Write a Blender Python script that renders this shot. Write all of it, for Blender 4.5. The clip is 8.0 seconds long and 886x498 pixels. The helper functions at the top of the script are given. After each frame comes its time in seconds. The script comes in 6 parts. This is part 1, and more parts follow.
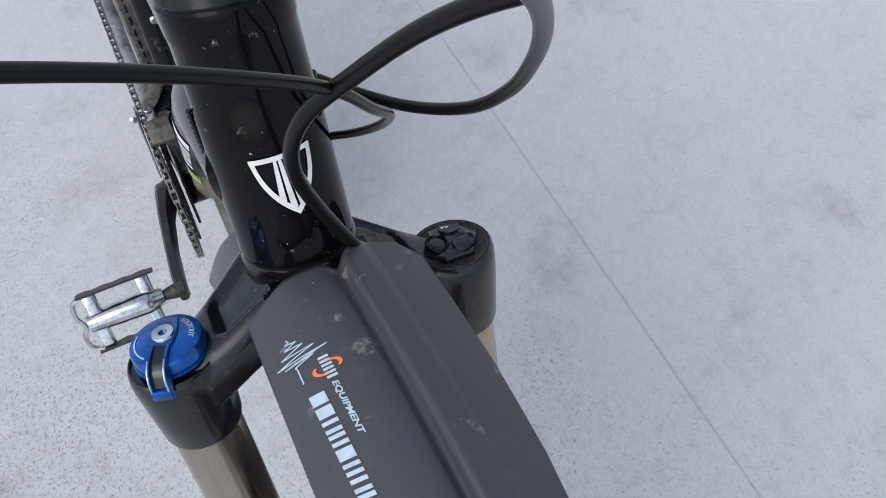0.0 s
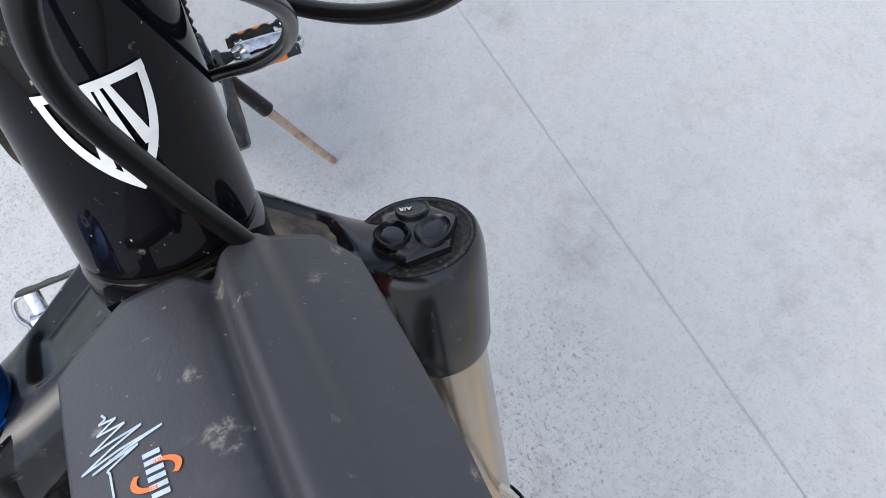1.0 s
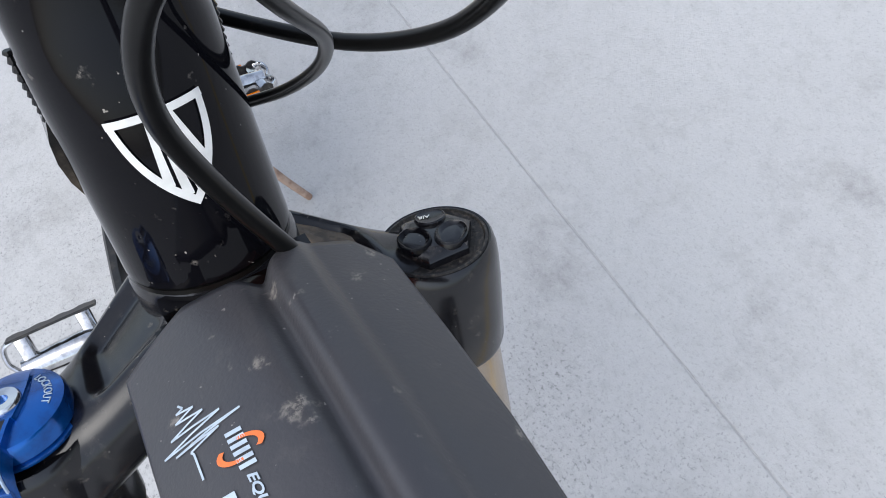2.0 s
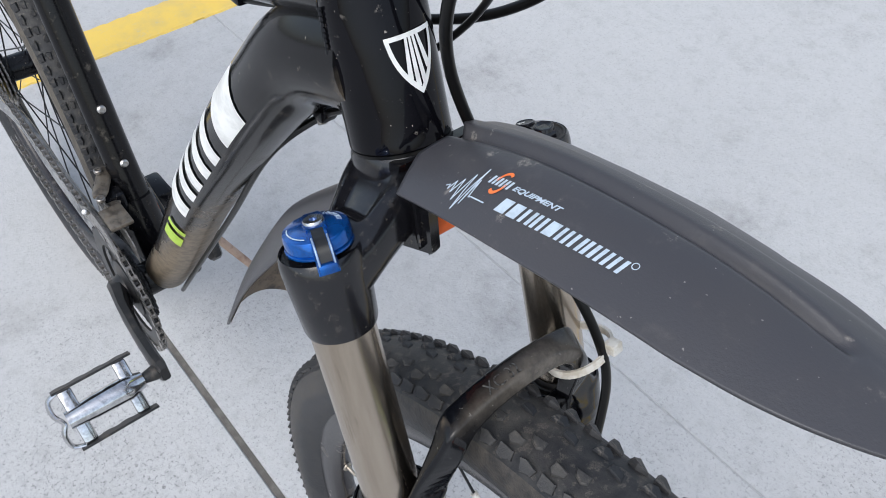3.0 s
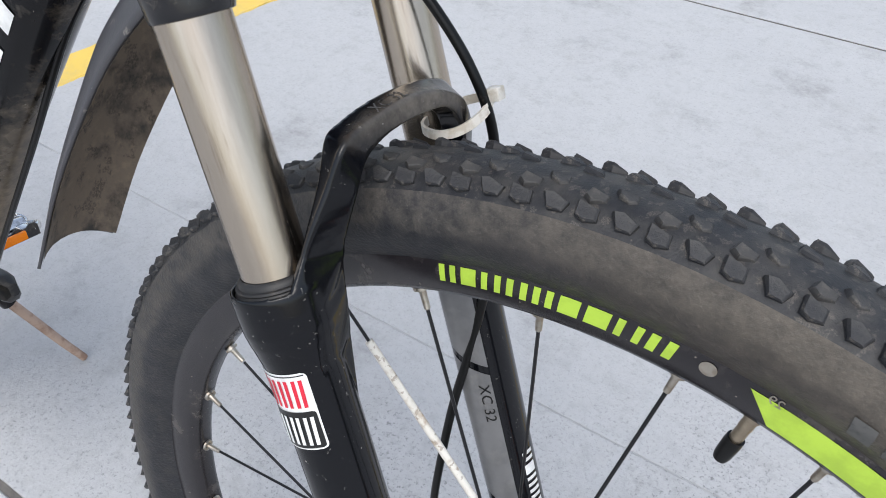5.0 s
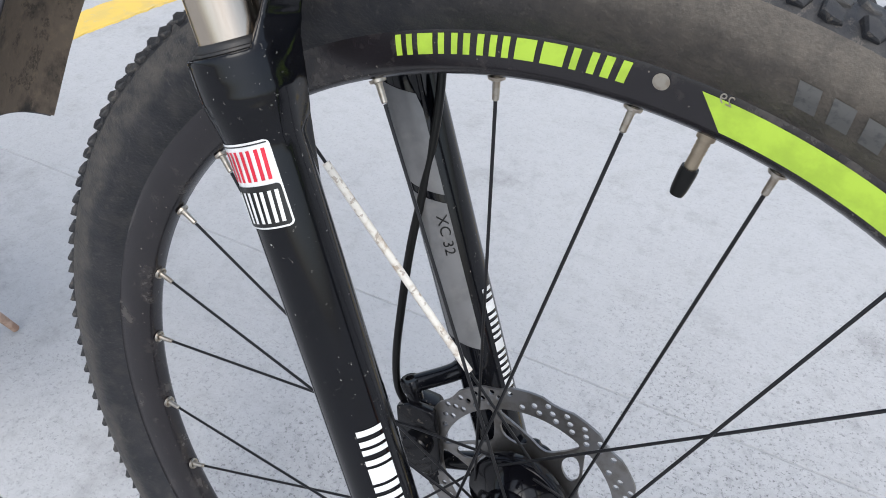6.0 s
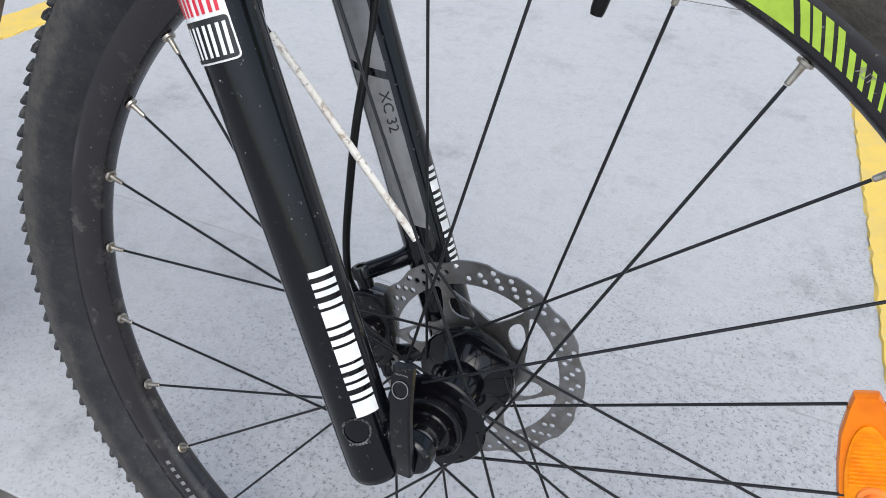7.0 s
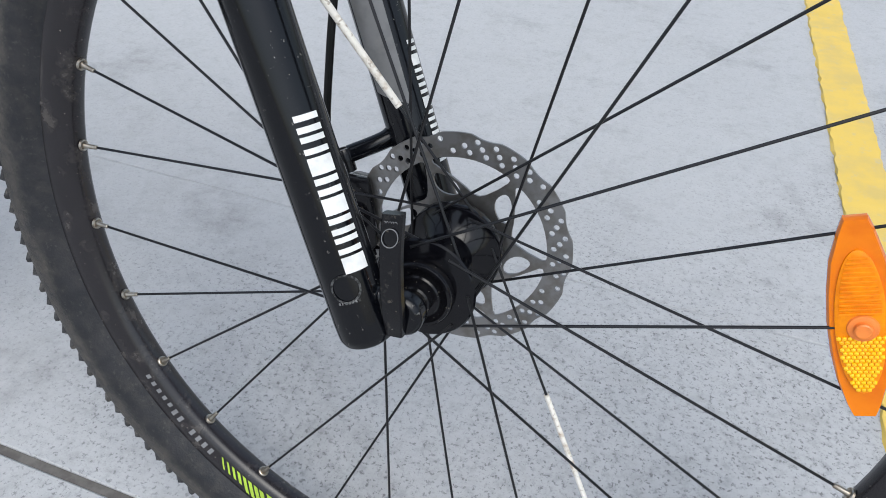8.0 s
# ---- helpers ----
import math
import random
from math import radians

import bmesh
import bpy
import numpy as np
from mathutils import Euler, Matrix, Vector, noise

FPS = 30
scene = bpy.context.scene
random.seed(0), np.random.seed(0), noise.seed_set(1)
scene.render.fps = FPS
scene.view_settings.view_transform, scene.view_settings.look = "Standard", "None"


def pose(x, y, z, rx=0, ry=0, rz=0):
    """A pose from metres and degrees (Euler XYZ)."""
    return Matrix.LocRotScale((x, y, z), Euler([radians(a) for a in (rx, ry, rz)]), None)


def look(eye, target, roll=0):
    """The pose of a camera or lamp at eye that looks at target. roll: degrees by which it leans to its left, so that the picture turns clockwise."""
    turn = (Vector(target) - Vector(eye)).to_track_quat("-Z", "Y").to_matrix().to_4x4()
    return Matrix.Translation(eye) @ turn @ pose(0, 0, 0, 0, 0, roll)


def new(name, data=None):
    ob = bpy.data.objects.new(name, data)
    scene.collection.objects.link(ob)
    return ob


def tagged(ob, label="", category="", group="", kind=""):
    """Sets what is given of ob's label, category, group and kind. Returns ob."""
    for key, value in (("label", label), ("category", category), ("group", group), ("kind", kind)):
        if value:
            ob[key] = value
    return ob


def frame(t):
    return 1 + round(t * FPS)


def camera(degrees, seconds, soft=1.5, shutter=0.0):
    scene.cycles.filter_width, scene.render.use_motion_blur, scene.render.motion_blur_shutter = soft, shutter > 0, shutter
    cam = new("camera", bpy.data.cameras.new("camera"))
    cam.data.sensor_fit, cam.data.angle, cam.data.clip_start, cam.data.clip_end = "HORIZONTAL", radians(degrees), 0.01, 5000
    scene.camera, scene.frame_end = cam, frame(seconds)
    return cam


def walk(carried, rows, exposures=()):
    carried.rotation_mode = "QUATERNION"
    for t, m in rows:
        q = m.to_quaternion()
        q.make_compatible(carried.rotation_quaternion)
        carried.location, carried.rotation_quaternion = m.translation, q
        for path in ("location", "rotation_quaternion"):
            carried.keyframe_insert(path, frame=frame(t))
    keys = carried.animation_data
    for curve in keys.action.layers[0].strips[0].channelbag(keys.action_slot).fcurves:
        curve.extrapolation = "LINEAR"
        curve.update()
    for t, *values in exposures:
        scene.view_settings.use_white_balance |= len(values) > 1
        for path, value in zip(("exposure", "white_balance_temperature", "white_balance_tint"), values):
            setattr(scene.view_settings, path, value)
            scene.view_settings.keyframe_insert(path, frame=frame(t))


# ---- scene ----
# ---------------------------------------------------------------- camera
cam = camera(60.1, 8.0, soft=0.95)
PATH = [
    (0, pose(-0.0422, 0.1109, 1.0890, 26.72, 7.60, 63.12)),
    (0.5, pose(-0.0829, 0.1328, 1.0158, 25.30, 8.47, 63.11)),
    (1, pose(-0.0950, 0.1408, 0.9768, 25.13, 9.29, 63.25)),
    (1.5, pose(-0.1002, 0.1435, 0.9721, 25.55, 9.52, 62.42)),
    (2, pose(-0.0854, 0.1210, 0.9938, 27.14, 8.46, 59.43)),
    (2.2, pose(-0.0710, 0.0936, 1.0130, 28.37, 7.76, 57.67)),
    (3.3, pose(0.0103, -0.0803, 1.0736, 38.44, 3.95, 46.22)),
    (3.5, pose(0.0131, -0.0922, 1.0632, 39.99, 3.35, 43.97)),
    (4, pose(0.0211, -0.1175, 1.0230, 42.93, 2.30, 39.93)),
    (4.5, pose(0.0348, -0.1326, 0.9710, 44.57, 1.42, 36.70)),
    (5, pose(0.0496, -0.1613, 0.9052, 46.22, 0.74, 33.78)),
    (5.2, pose(0.0567, -0.1756, 0.8843, 46.54, 0.60, 32.59)),
    (6.3, pose(0.0969, -0.2673, 0.8013, 49.12, -0.65, 26.75)),
    (6.5, pose(0.1083, -0.2845, 0.7882, 49.71, -0.85, 25.99)),
    (7, pose(0.1231, -0.3106, 0.7625, 50.28, -0.95, 24.00)),
    (7.5, pose(0.1295, -0.3370, 0.7274, 50.79, -1.04, 22.53)),
    (8, pose(0.1340, -0.3605, 0.6933, 50.36, -1.04, 21.14)),
]
EXPOSURES = [(0.0, 0.56, 6180, 7), (0.5, 0.74, 6210, 7), (1.0, 0.90, 6280, 8), (1.6, 0.96, 6300, 8), (2.2, 0.77, 6270, 8), (3.3, 0.74, 6290, 7), (4.2, 0.75, 6300, 7), (5.2, 0.80, 6310, 8), (6.5, 0.76, 6270, 8), (8.0, 0.61, 6230, 6)]
walk(cam, PATH, EXPOSURES)

# ---------------------------------------------------------------- light
SUN_ELEV, SUN_ROT = radians(58), radians(150)
world = bpy.data.worlds.new("sky")
scene.world = world
world.use_nodes = True
wn = world.node_tree
sky = wn.nodes.new("ShaderNodeTexSky")
sky.sky_type = "NISHITA"
sky.sun_disc = False
sky.sun_elevation, sky.sun_rotation = SUN_ELEV, SUN_ROT
sky.air_density, sky.dust_density, sky.ozone_density = 1.0, 3.0, 1.0
pale = wn.nodes.new("ShaderNodeHueSaturation")
pale.inputs["Saturation"].default_value = 0.62
wn.links.new(sky.outputs[0], pale.inputs["Color"])
wn.links.new(pale.outputs[0], wn.nodes["Background"].inputs[0])
wn.nodes["Background"].inputs[1].default_value = 0.15
sun = new("sun", bpy.data.lights.new("sun", "SUN"))
sun.data.energy, sun.data.angle, sun.data.color = 0.62, radians(50), (1.0, 0.98, 0.95)
SUN_DIR = Vector((math.sin(SUN_ROT) * math.cos(SUN_ELEV), math.cos(SUN_ROT) * math.cos(SUN_ELEV), math.sin(SUN_ELEV)))
sun.matrix_world = look(SUN_DIR * 20, (0, 0, 0))

# ---------------------------------------------------------------- materials


def mat(name, col, rough=0.5, metal=0.0, coat=0.0, col2=None, scale=60.0, detail=6.0, lo=0.4, hi=0.65, bump=0.0, bump_scale=400.0,
        dust=None, dust_scale=25.0, dust_lo=0.55, dust_hi=0.75, dust_max=0.6, rough_var=0.0, speck=None, scuff=None, spec=0.5, stretch=None, mud_or_sheen=None, mud_or_sheen_var=0.05, ring=None):
    """A surface with a mottled base colour, fine relief and patches of dust."""
    m = bpy.data.materials.new(name)
    m.use_nodes = True
    nt = m.node_tree
    n, l = nt.nodes, nt.links
    b = n["Principled BSDF"]
    b.inputs["Metallic"].default_value = metal
    b.inputs["Coat Weight"].default_value = coat
    b.inputs["Coat Roughness"].default_value = 0.06
    b.inputs["Specular IOR Level"].default_value = spec
    tc = n.new("ShaderNodeTexCoord")
    vec = tc.outputs["Object"]
    if stretch:
        mp = n.new("ShaderNodeMapping")
        mp.inputs["Scale"].default_value = stretch
        l.new(vec, mp.inputs["Vector"])
        vec = mp.outputs["Vector"]

    def tex(sc, det=5.0, rgh=0.6):
        t = n.new("ShaderNodeTexNoise")
        t.inputs["Scale"].default_value, t.inputs["Detail"].default_value, t.inputs["Roughness"].default_value = sc, det, rgh
        l.new(vec, t.inputs["Vector"])
        return t.outputs["Fac"]

    def ramp(src, a, c, top=1.0):
        r = n.new("ShaderNodeMapRange")
        r.interpolation_type = "SMOOTHSTEP"
        r.inputs[1].default_value, r.inputs[2].default_value, r.inputs[3].default_value, r.inputs[4].default_value = a, c, 0.0, top
        l.new(src, r.inputs[0])
        return r.outputs[0]

    def mix(fac, a, c):
        x = n.new("ShaderNodeMix")
        x.data_type = "RGBA"
        l.new(fac, x.inputs[0])
        for s, v in ((6, a), (7, c)):
            if isinstance(v, tuple):
                x.inputs[s].default_value = (*v, 1)
            else:
                l.new(v, x.inputs[s])
        return x.outputs[2]

    base = mix(ramp(tex(scale, detail), lo, hi), col, col2 or tuple(c * 0.8 for c in col))
    rsrc = None
    if dust:
        d = ramp(tex(dust_scale, 8.0, 0.65), dust_lo, dust_hi, dust_max)
        base = mix(d, base, dust)
        rsrc = d
    if mud_or_sheen:
        # mud flung on one side, or sheen painted there: colour, direction, from, to, amount
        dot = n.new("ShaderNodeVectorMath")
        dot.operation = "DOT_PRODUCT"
        dot.inputs[1].default_value = mud_or_sheen[1]
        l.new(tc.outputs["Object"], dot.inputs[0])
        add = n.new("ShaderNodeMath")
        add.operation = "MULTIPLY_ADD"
        add.inputs[1].default_value, add.inputs[2].default_value = mud_or_sheen_var, -mud_or_sheen_var / 2
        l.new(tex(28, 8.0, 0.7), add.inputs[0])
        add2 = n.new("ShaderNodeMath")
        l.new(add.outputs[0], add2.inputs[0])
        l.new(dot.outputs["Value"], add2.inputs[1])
        md = ramp(add2.outputs[0], mud_or_sheen[2], mud_or_sheen[3], mud_or_sheen[4])
        base = mix(md, base, mix(ramp(tex(90, 8.0, 0.7), 0.35, 0.65), mud_or_sheen[0], tuple(c * 0.55 for c in mud_or_sheen[0])))
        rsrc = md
    if ring:
        # dust brushed round a wheel: colour, radii where it starts, is full, and ends, amount
        flat = n.new("ShaderNodeVectorMath")
        flat.operation = "MULTIPLY"
        flat.inputs[1].default_value = (1, 0, 1)
        l.new(tc.outputs["Object"], flat.inputs[0])
        far = n.new("ShaderNodeVectorMath")
        far.operation = "LENGTH"
        l.new(flat.outputs[0], far.inputs[0])
        wob = n.new("ShaderNodeMath")
        wob.operation = "MULTIPLY_ADD"
        wob.inputs[1].default_value = 0.026
        l.new(tex(38, 6.0, 0.65), wob.inputs[0])
        l.new(far.outputs["Value"], wob.inputs[2])
        both = n.new("ShaderNodeMath")
        both.operation = "MULTIPLY"
        l.new(ramp(wob.outputs[0], ring[1] + 0.013, ring[2] + 0.013, ring[4]), both.inputs[0])
        l.new(ramp(tex(120, 8.0, 0.75), 0.30, 0.62, 1.0), both.inputs[1])
        base = mix(both.outputs[0], base, ring[0])
        rsrc = both.outputs[0]
    if speck:
        base = mix(ramp(tex(speck[1], 2.0, 0.5), speck[2], speck[2] + 0.04, speck[3]), base, speck[0])
    if scuff:
        x = n.new("ShaderNodeMath")
        x.operation = "MULTIPLY"
        l.new(ramp(tex(scuff[1], 4.0, 0.55), scuff[2], scuff[2] + 0.07, scuff[3]), x.inputs[0])
        l.new(ramp(tex(scuff[1] * 9, 6.0, 0.7), 0.38, 0.62, 1.0), x.inputs[1])
        base = mix(x.outputs[0], base, scuff[0])
    l.new(base, b.inputs["Base Color"])
    b.inputs["Roughness"].default_value = rough
    if rough_var or dust:
        mr = n.new("ShaderNodeMapRange")
        mr.inputs[3].default_value, mr.inputs[4].default_value = rough, min(1.0, rough + (rough_var or 0.35))
        l.new(rsrc if rsrc is not None else tex(scale * 0.7, 6.0), mr.inputs[0])
        l.new(mr.outputs[0], b.inputs["Roughness"])
    if bump:
        bp = n.new("ShaderNodeBump")
        bp.inputs["Strength"].default_value, bp.inputs["Distance"].default_value = bump, 0.001
        l.new(tex(bump_scale, 4.0), bp.inputs["Height"])
        l.new(bp.outputs[0], b.inputs["Normal"])
    return m


DUST = (0.30, 0.25, 0.19)
GLOSS_BLACK = mat("gloss_black_paint", (0.004, 0.004, 0.0055), 0.06, dust=(0.34, 0.31, 0.27), dust_scale=220, dust_lo=0.66, dust_hi=0.80, dust_max=0.3, spec=0.17, rough_var=0.2, speck=((0.42, 0.39, 0.35), 520, 0.73, 0.6), scuff=((0.33, 0.3, 0.27), 120, 0.65, 0.45))
FRAME_BLACK = mat("frame_black_paint", (0.006, 0.006, 0.007), 0.13, dust=(0.33, 0.29, 0.24), dust_scale=60, dust_lo=0.58, dust_hi=0.80, dust_max=0.30, spec=0.22, speck=((0.40, 0.37, 0.32), 380, 0.755, 0.4))
MUDDY_FRAME = mat("muddy_frame_paint", (0.006, 0.006, 0.007), 0.13, dust=(0.33, 0.29, 0.24), dust_scale=60, dust_lo=0.58, dust_hi=0.80, dust_max=0.30, spec=0.22, speck=((0.40, 0.37, 0.32), 380, 0.75, 0.4), mud_or_sheen=((0.25, 0.20, 0.145), (0.76, 0.0, -0.67), -0.514, -0.488, 0.9))
SATIN_BLACK = mat("satin_black_casting", (0.006, 0.006, 0.0075), 0.16, dust=(0.28, 0.25, 0.21), dust_scale=110, dust_lo=0.58, dust_hi=0.84, dust_max=0.22, spec=0.28, speck=((0.40, 0.37, 0.33), 700, 0.74, 0.5), scuff=((0.30, 0.26, 0.21), 170, 0.64, 0.4))
CROWN_BLACK = mat("crown_black_paint", (0.007, 0.007, 0.009), 0.19, dust=(0.28, 0.245, 0.205), dust_scale=150, dust_lo=0.50, dust_hi=0.84, dust_max=0.17, spec=0.55, speck=((0.40, 0.37, 0.33), 700, 0.74, 0.5), scuff=((0.30, 0.26, 0.21), 170, 0.66, 0.25))
HUB_BLACK = mat("hub_black_anodised", (0.0035, 0.0035, 0.005), 0.10, dust=(0.30, 0.27, 0.23), dust_scale=140, dust_lo=0.64, dust_hi=0.84, dust_max=0.25, spec=0.30, speck=((0.42, 0.40, 0.37), 520, 0.745, 0.5))
GRIMY_BLACK = mat("gritty_black_casting", (0.012, 0.012, 0.013), 0.5, dust=(0.26, 0.22, 0.18), dust_scale=700, dust_lo=0.44, dust_hi=0.80, dust_max=0.45, spec=0.4, bump=0.6, bump_scale=900)
# brace is tinted paler in front: brown wear plus painted sky sheen
LOWER_BLACK = mat("lower_casting_black_paint", (0.003, 0.0034, 0.005), 0.13, dust=(0.40, 0.38, 0.35), dust_scale=150, dust_lo=0.65, dust_hi=0.82, dust_max=0.2, spec=0.34, speck=((0.46, 0.44, 0.41), 420, 0.745, 0.5), scuff=((0.36, 0.34, 0.31), 320, 0.66, 0.5), mud_or_sheen=((0.30, 0.26, 0.215), (1.2, 0.10, 0.6), 0.232, 0.245, 0.38), mud_or_sheen_var=0.012)
PLASTIC = mat("mudguard_black_plastic", (0.047, 0.0462, 0.052), 0.36, col2=(0.050, 0.048, 0.052), scale=25, dust=(0.22, 0.20, 0.18), dust_scale=110, dust_lo=0.54, dust_hi=0.88, dust_max=0.22, bump=0.15, bump_scale=900, spec=0.45, speck=((0.42, 0.39, 0.36), 480, 0.735, 0.5), scuff=((0.40, 0.36, 0.31), 85, 0.645, 0.5))
PLASTIC_DIRTY = mat("muddy_mudguard_plastic", (0.145, 0.112, 0.082), 0.8, col2=(0.030, 0.026, 0.023), scale=38, lo=0.44, hi=0.68, dust=(0.22, 0.17, 0.12), dust_scale=150, dust_lo=0.50, dust_hi=0.72, dust_max=0.6, bump=0.5, bump_scale=300, stretch=(0.8, 1.5, 0.6), scuff=((0.02, 0.018, 0.016), 70, 0.55, 0.7))
SIDEWALL = mat("dusty_sidewall_rubber", (0.013, 0.014, 0.017), 0.45, col2=(0.021, 0.021, 0.024), scale=40, dust=(0.16, 0.138, 0.112), dust_scale=85, dust_lo=0.42, dust_hi=0.80, dust_max=0.15, bump=0.6, bump_scale=500, spec=0.34, scuff=((0.28, 0.25, 0.21), 260, 0.60, 0.14), mud_or_sheen=((0.135, 0.112, 0.085), (0.64, 0.0, 0.77), 0.17, 0.32, 0.52), ring=((0.17, 0.148, 0.12), 0.332, 0.343, 0.354, 0.30))
RUBBER = mat("dusty_tyre_rubber", (0.015, 0.016, 0.019), 0.50, col2=(0.025, 0.025, 0.027), scale=90, dust=(0.15, 0.138, 0.12), dust_scale=60, dust_lo=0.38, dust_hi=0.86, dust_max=0.42, bump=0.4, bump_scale=900, spec=0.38, scuff=((0.22, 0.19, 0.155), 210, 0.56, 0.34))
SEAL = mat("dusty_seal_rubber", (0.012, 0.011, 0.011), 0.5, dust=(0.16, 0.13, 0.10), dust_scale=160, dust_lo=0.5, dust_hi=0.76, dust_max=0.4)
CABLE = mat("cable_housing_rubber", (0.006, 0.006, 0.006), 0.28, dust=DUST, dust_scale=110, dust_lo=0.64, dust_hi=0.85, dust_max=0.22, spec=0.22)
RIM_BLACK = mat("rim_black_anodised", (0.014, 0.012, 0.014), 0.24, dust=(0.24, 0.21, 0.18), dust_scale=45, dust_lo=0.5, dust_hi=0.85, dust_max=0.4, spec=0.5, speck=((0.35, 0.31, 0.26), 380, 0.72, 0.4))
SPOKE = mat("black_spoke_steel", (0.02, 0.02, 0.022), 0.35, metal=0.6)
NIPPLE = mat("dull_nickel", (0.47, 0.43, 0.37), 0.35, metal=1.0, col2=(0.36, 0.31, 0.25), scale=200)
STANCHION = mat("stanchion_grey_steel", (0.50, 0.435, 0.36), 0.24, metal=1.0, col2=(0.37, 0.31, 0.245), scale=34, dust=(0.24, 0.18, 0.12), dust_scale=55, dust_lo=0.60, dust_hi=0.82, dust_max=0.5, stretch=(1.5, 1.5, 0.14), rough_var=0.22, speck=((0.10, 0.075, 0.05), 420, 0.725, 0.6), scuff=((0.20, 0.15, 0.10), 60, 0.60, 0.5))
ROTOR = mat("rotor_steel", (0.285, 0.278, 0.275), 0.36, metal=1.0, col2=(0.205, 0.19, 0.175), scale=60, rough_var=0.15)
BRASS = mat("dull_brass", (0.42, 0.35, 0.26), 0.35, metal=1.0, col2=(0.30, 0.25, 0.19))
CAM_METAL = mat("grimy_cam_metal", (0.17, 0.145, 0.115), 0.32, metal=1.0, col2=(0.07, 0.06, 0.05), scale=140)
STEEL = mat("bright_steel", (0.74, 0.73, 0.71), 0.34, metal=1.0, col2=(0.42, 0.4, 0.38))
CHROME = mat("polished_alloy", (0.66, 0.66, 0.67), 0.16, metal=1.0, col2=(0.45, 0.45, 0.46), scale=90)
# pale grey base stands in for sky reflected along the drive-side stay
STAY_SHEEN = mat("stay_painted_sheen", (0.20, 0.20, 0.205), 0.22, col2=(0.07, 0.07, 0.075), scale=30, dust=(0.26, 0.23, 0.19), dust_scale=90, spec=0.6)
MECH = mat("grimy_mech_steel", (0.20, 0.175, 0.145), 0.42, metal=0.7, col2=(0.10, 0.085, 0.07), scale=90, dust=(0.24, 0.20, 0.155), dust_scale=160, dust_lo=0.42, dust_hi=0.66, dust_max=0.7)
DARK_METAL = mat("oily_chain_steel", (0.34, 0.32, 0.30), 0.3, metal=0.9, dust=(0.10, 0.085, 0.07), dust_scale=200, dust_lo=0.45, dust_hi=0.7, dust_max=0.8)
CRANK = mat("dirty_crank_paint", (0.022, 0.022, 0.023), 0.4, dust=(0.22, 0.185, 0.15), dust_scale=45, dust_lo=0.48, dust_hi=0.82, dust_max=0.45, spec=0.32)
BLUE = mat("blue_anodised", (0.004, 0.105, 0.42), 0.16, metal=0.6, col2=(0.003, 0.055, 0.24), coat=0.4, scale=110, dust=(0.02, 0.02, 0.03), dust_scale=90, dust_lo=0.60, dust_hi=0.74, dust_max=0.6)
BLUE_LIGHT = mat("worn_blue_edge", (0.35, 0.45, 0.6), 0.35, metal=0.6)
ORANGE = mat("orange_plastic", (0.72, 0.13, 0.025), 0.45, bump=0.1)
WHITE = mat("white_vinyl", (0.78, 0.78, 0.76), 0.4, dust=(0.5, 0.47, 0.42), dust_scale=120, dust_lo=0.6, dust_hi=0.85, dust_max=0.3)
PALE_INK = mat("pale_blue_ink", (0.46, 0.54, 0.62), 0.5, col2=(0.38, 0.45, 0.52), scale=300)
ORANGE_INK = mat("orange_ink", (0.85, 0.2, 0.05), 0.5)
GREEN = mat("neon_green_vinyl", (0.42, 0.60, 0.055), 0.4, dust=(0.3, 0.32, 0.1), dust_scale=120, dust_lo=0.62, dust_hi=0.8, dust_max=0.5)
RED_INK = mat("red_ink", (0.6, 0.015, 0.04), 0.4)
GREY_VINYL = mat("grey_vinyl", (0.15, 0.15, 0.153), 0.3, dust=(0.36, 0.34, 0.3), dust_scale=70, dust_lo=0.5, dust_hi=0.85, dust_max=0.25)
DECAL_BLACK = mat("black_vinyl", (0.01, 0.01, 0.01), 0.3)
TYRE_INK = mat("faded_tyre_ink", (0.085, 0.083, 0.079), 0.6, col2=(0.05, 0.05, 0.05), scale=300, lo=0.5, hi=0.7)
WORN_INK = mat("worn_grey_ink", (0.16, 0.16, 0.16), 0.5, col2=(0.012, 0.012, 0.012), scale=500, lo=0.45, hi=0.55)
GREY_INK = mat("grey_ink", (0.2, 0.2, 0.205), 0.5)
TIE = mat("white_nylon", (0.66, 0.63, 0.57), 0.4, col2=(0.50, 0.45, 0.37), scale=160)
POCKET_DIRT = mat("dry_brown_dirt", (0.11, 0.085, 0.062), 0.7, col2=(0.30, 0.20, 0.12), scale=70, lo=0.40, hi=0.62, dust=(0.04, 0.037, 0.035), dust_scale=110, dust_lo=0.50, dust_hi=0.66, dust_max=0.7, bump=0.4, bump_scale=500)
STRAW = mat("white_spoke_sleeve", (0.70, 0.67, 0.61), 0.5, col2=(0.42, 0.34, 0.26), scale=120, lo=0.46, hi=0.68, speck=((0.25, 0.19, 0.14), 300, 0.62, 0.6))
STICK = mat("bare_brown_stand", (0.42, 0.30, 0.23), 0.75, col2=(0.27, 0.17, 0.12), scale=55, bump=0.3, bump_scale=150)
AMBER = mat("amber_reflector", (0.80, 0.20, 0.0), 0.10, col2=(0.70, 0.15, 0.0), scale=22, spec=0.3, coat=0.15)
AMBER_DEEP = mat("amber_prism", (0.92, 0.29, 0.0), 0.14, col2=(0.78, 0.20, 0.0), scale=120, lo=0.3, hi=0.7, spec=0.3)
AMBER_CELL = mat("amber_honeycomb", (1.0, 0.60, 0.01), 0.10, col2=(1.0, 0.50, 0.0), scale=160, lo=0.3, hi=0.7, spec=0.5)
AMBER_KNOB = mat("amber_clip", (0.88, 0.24, 0.04), 0.35)


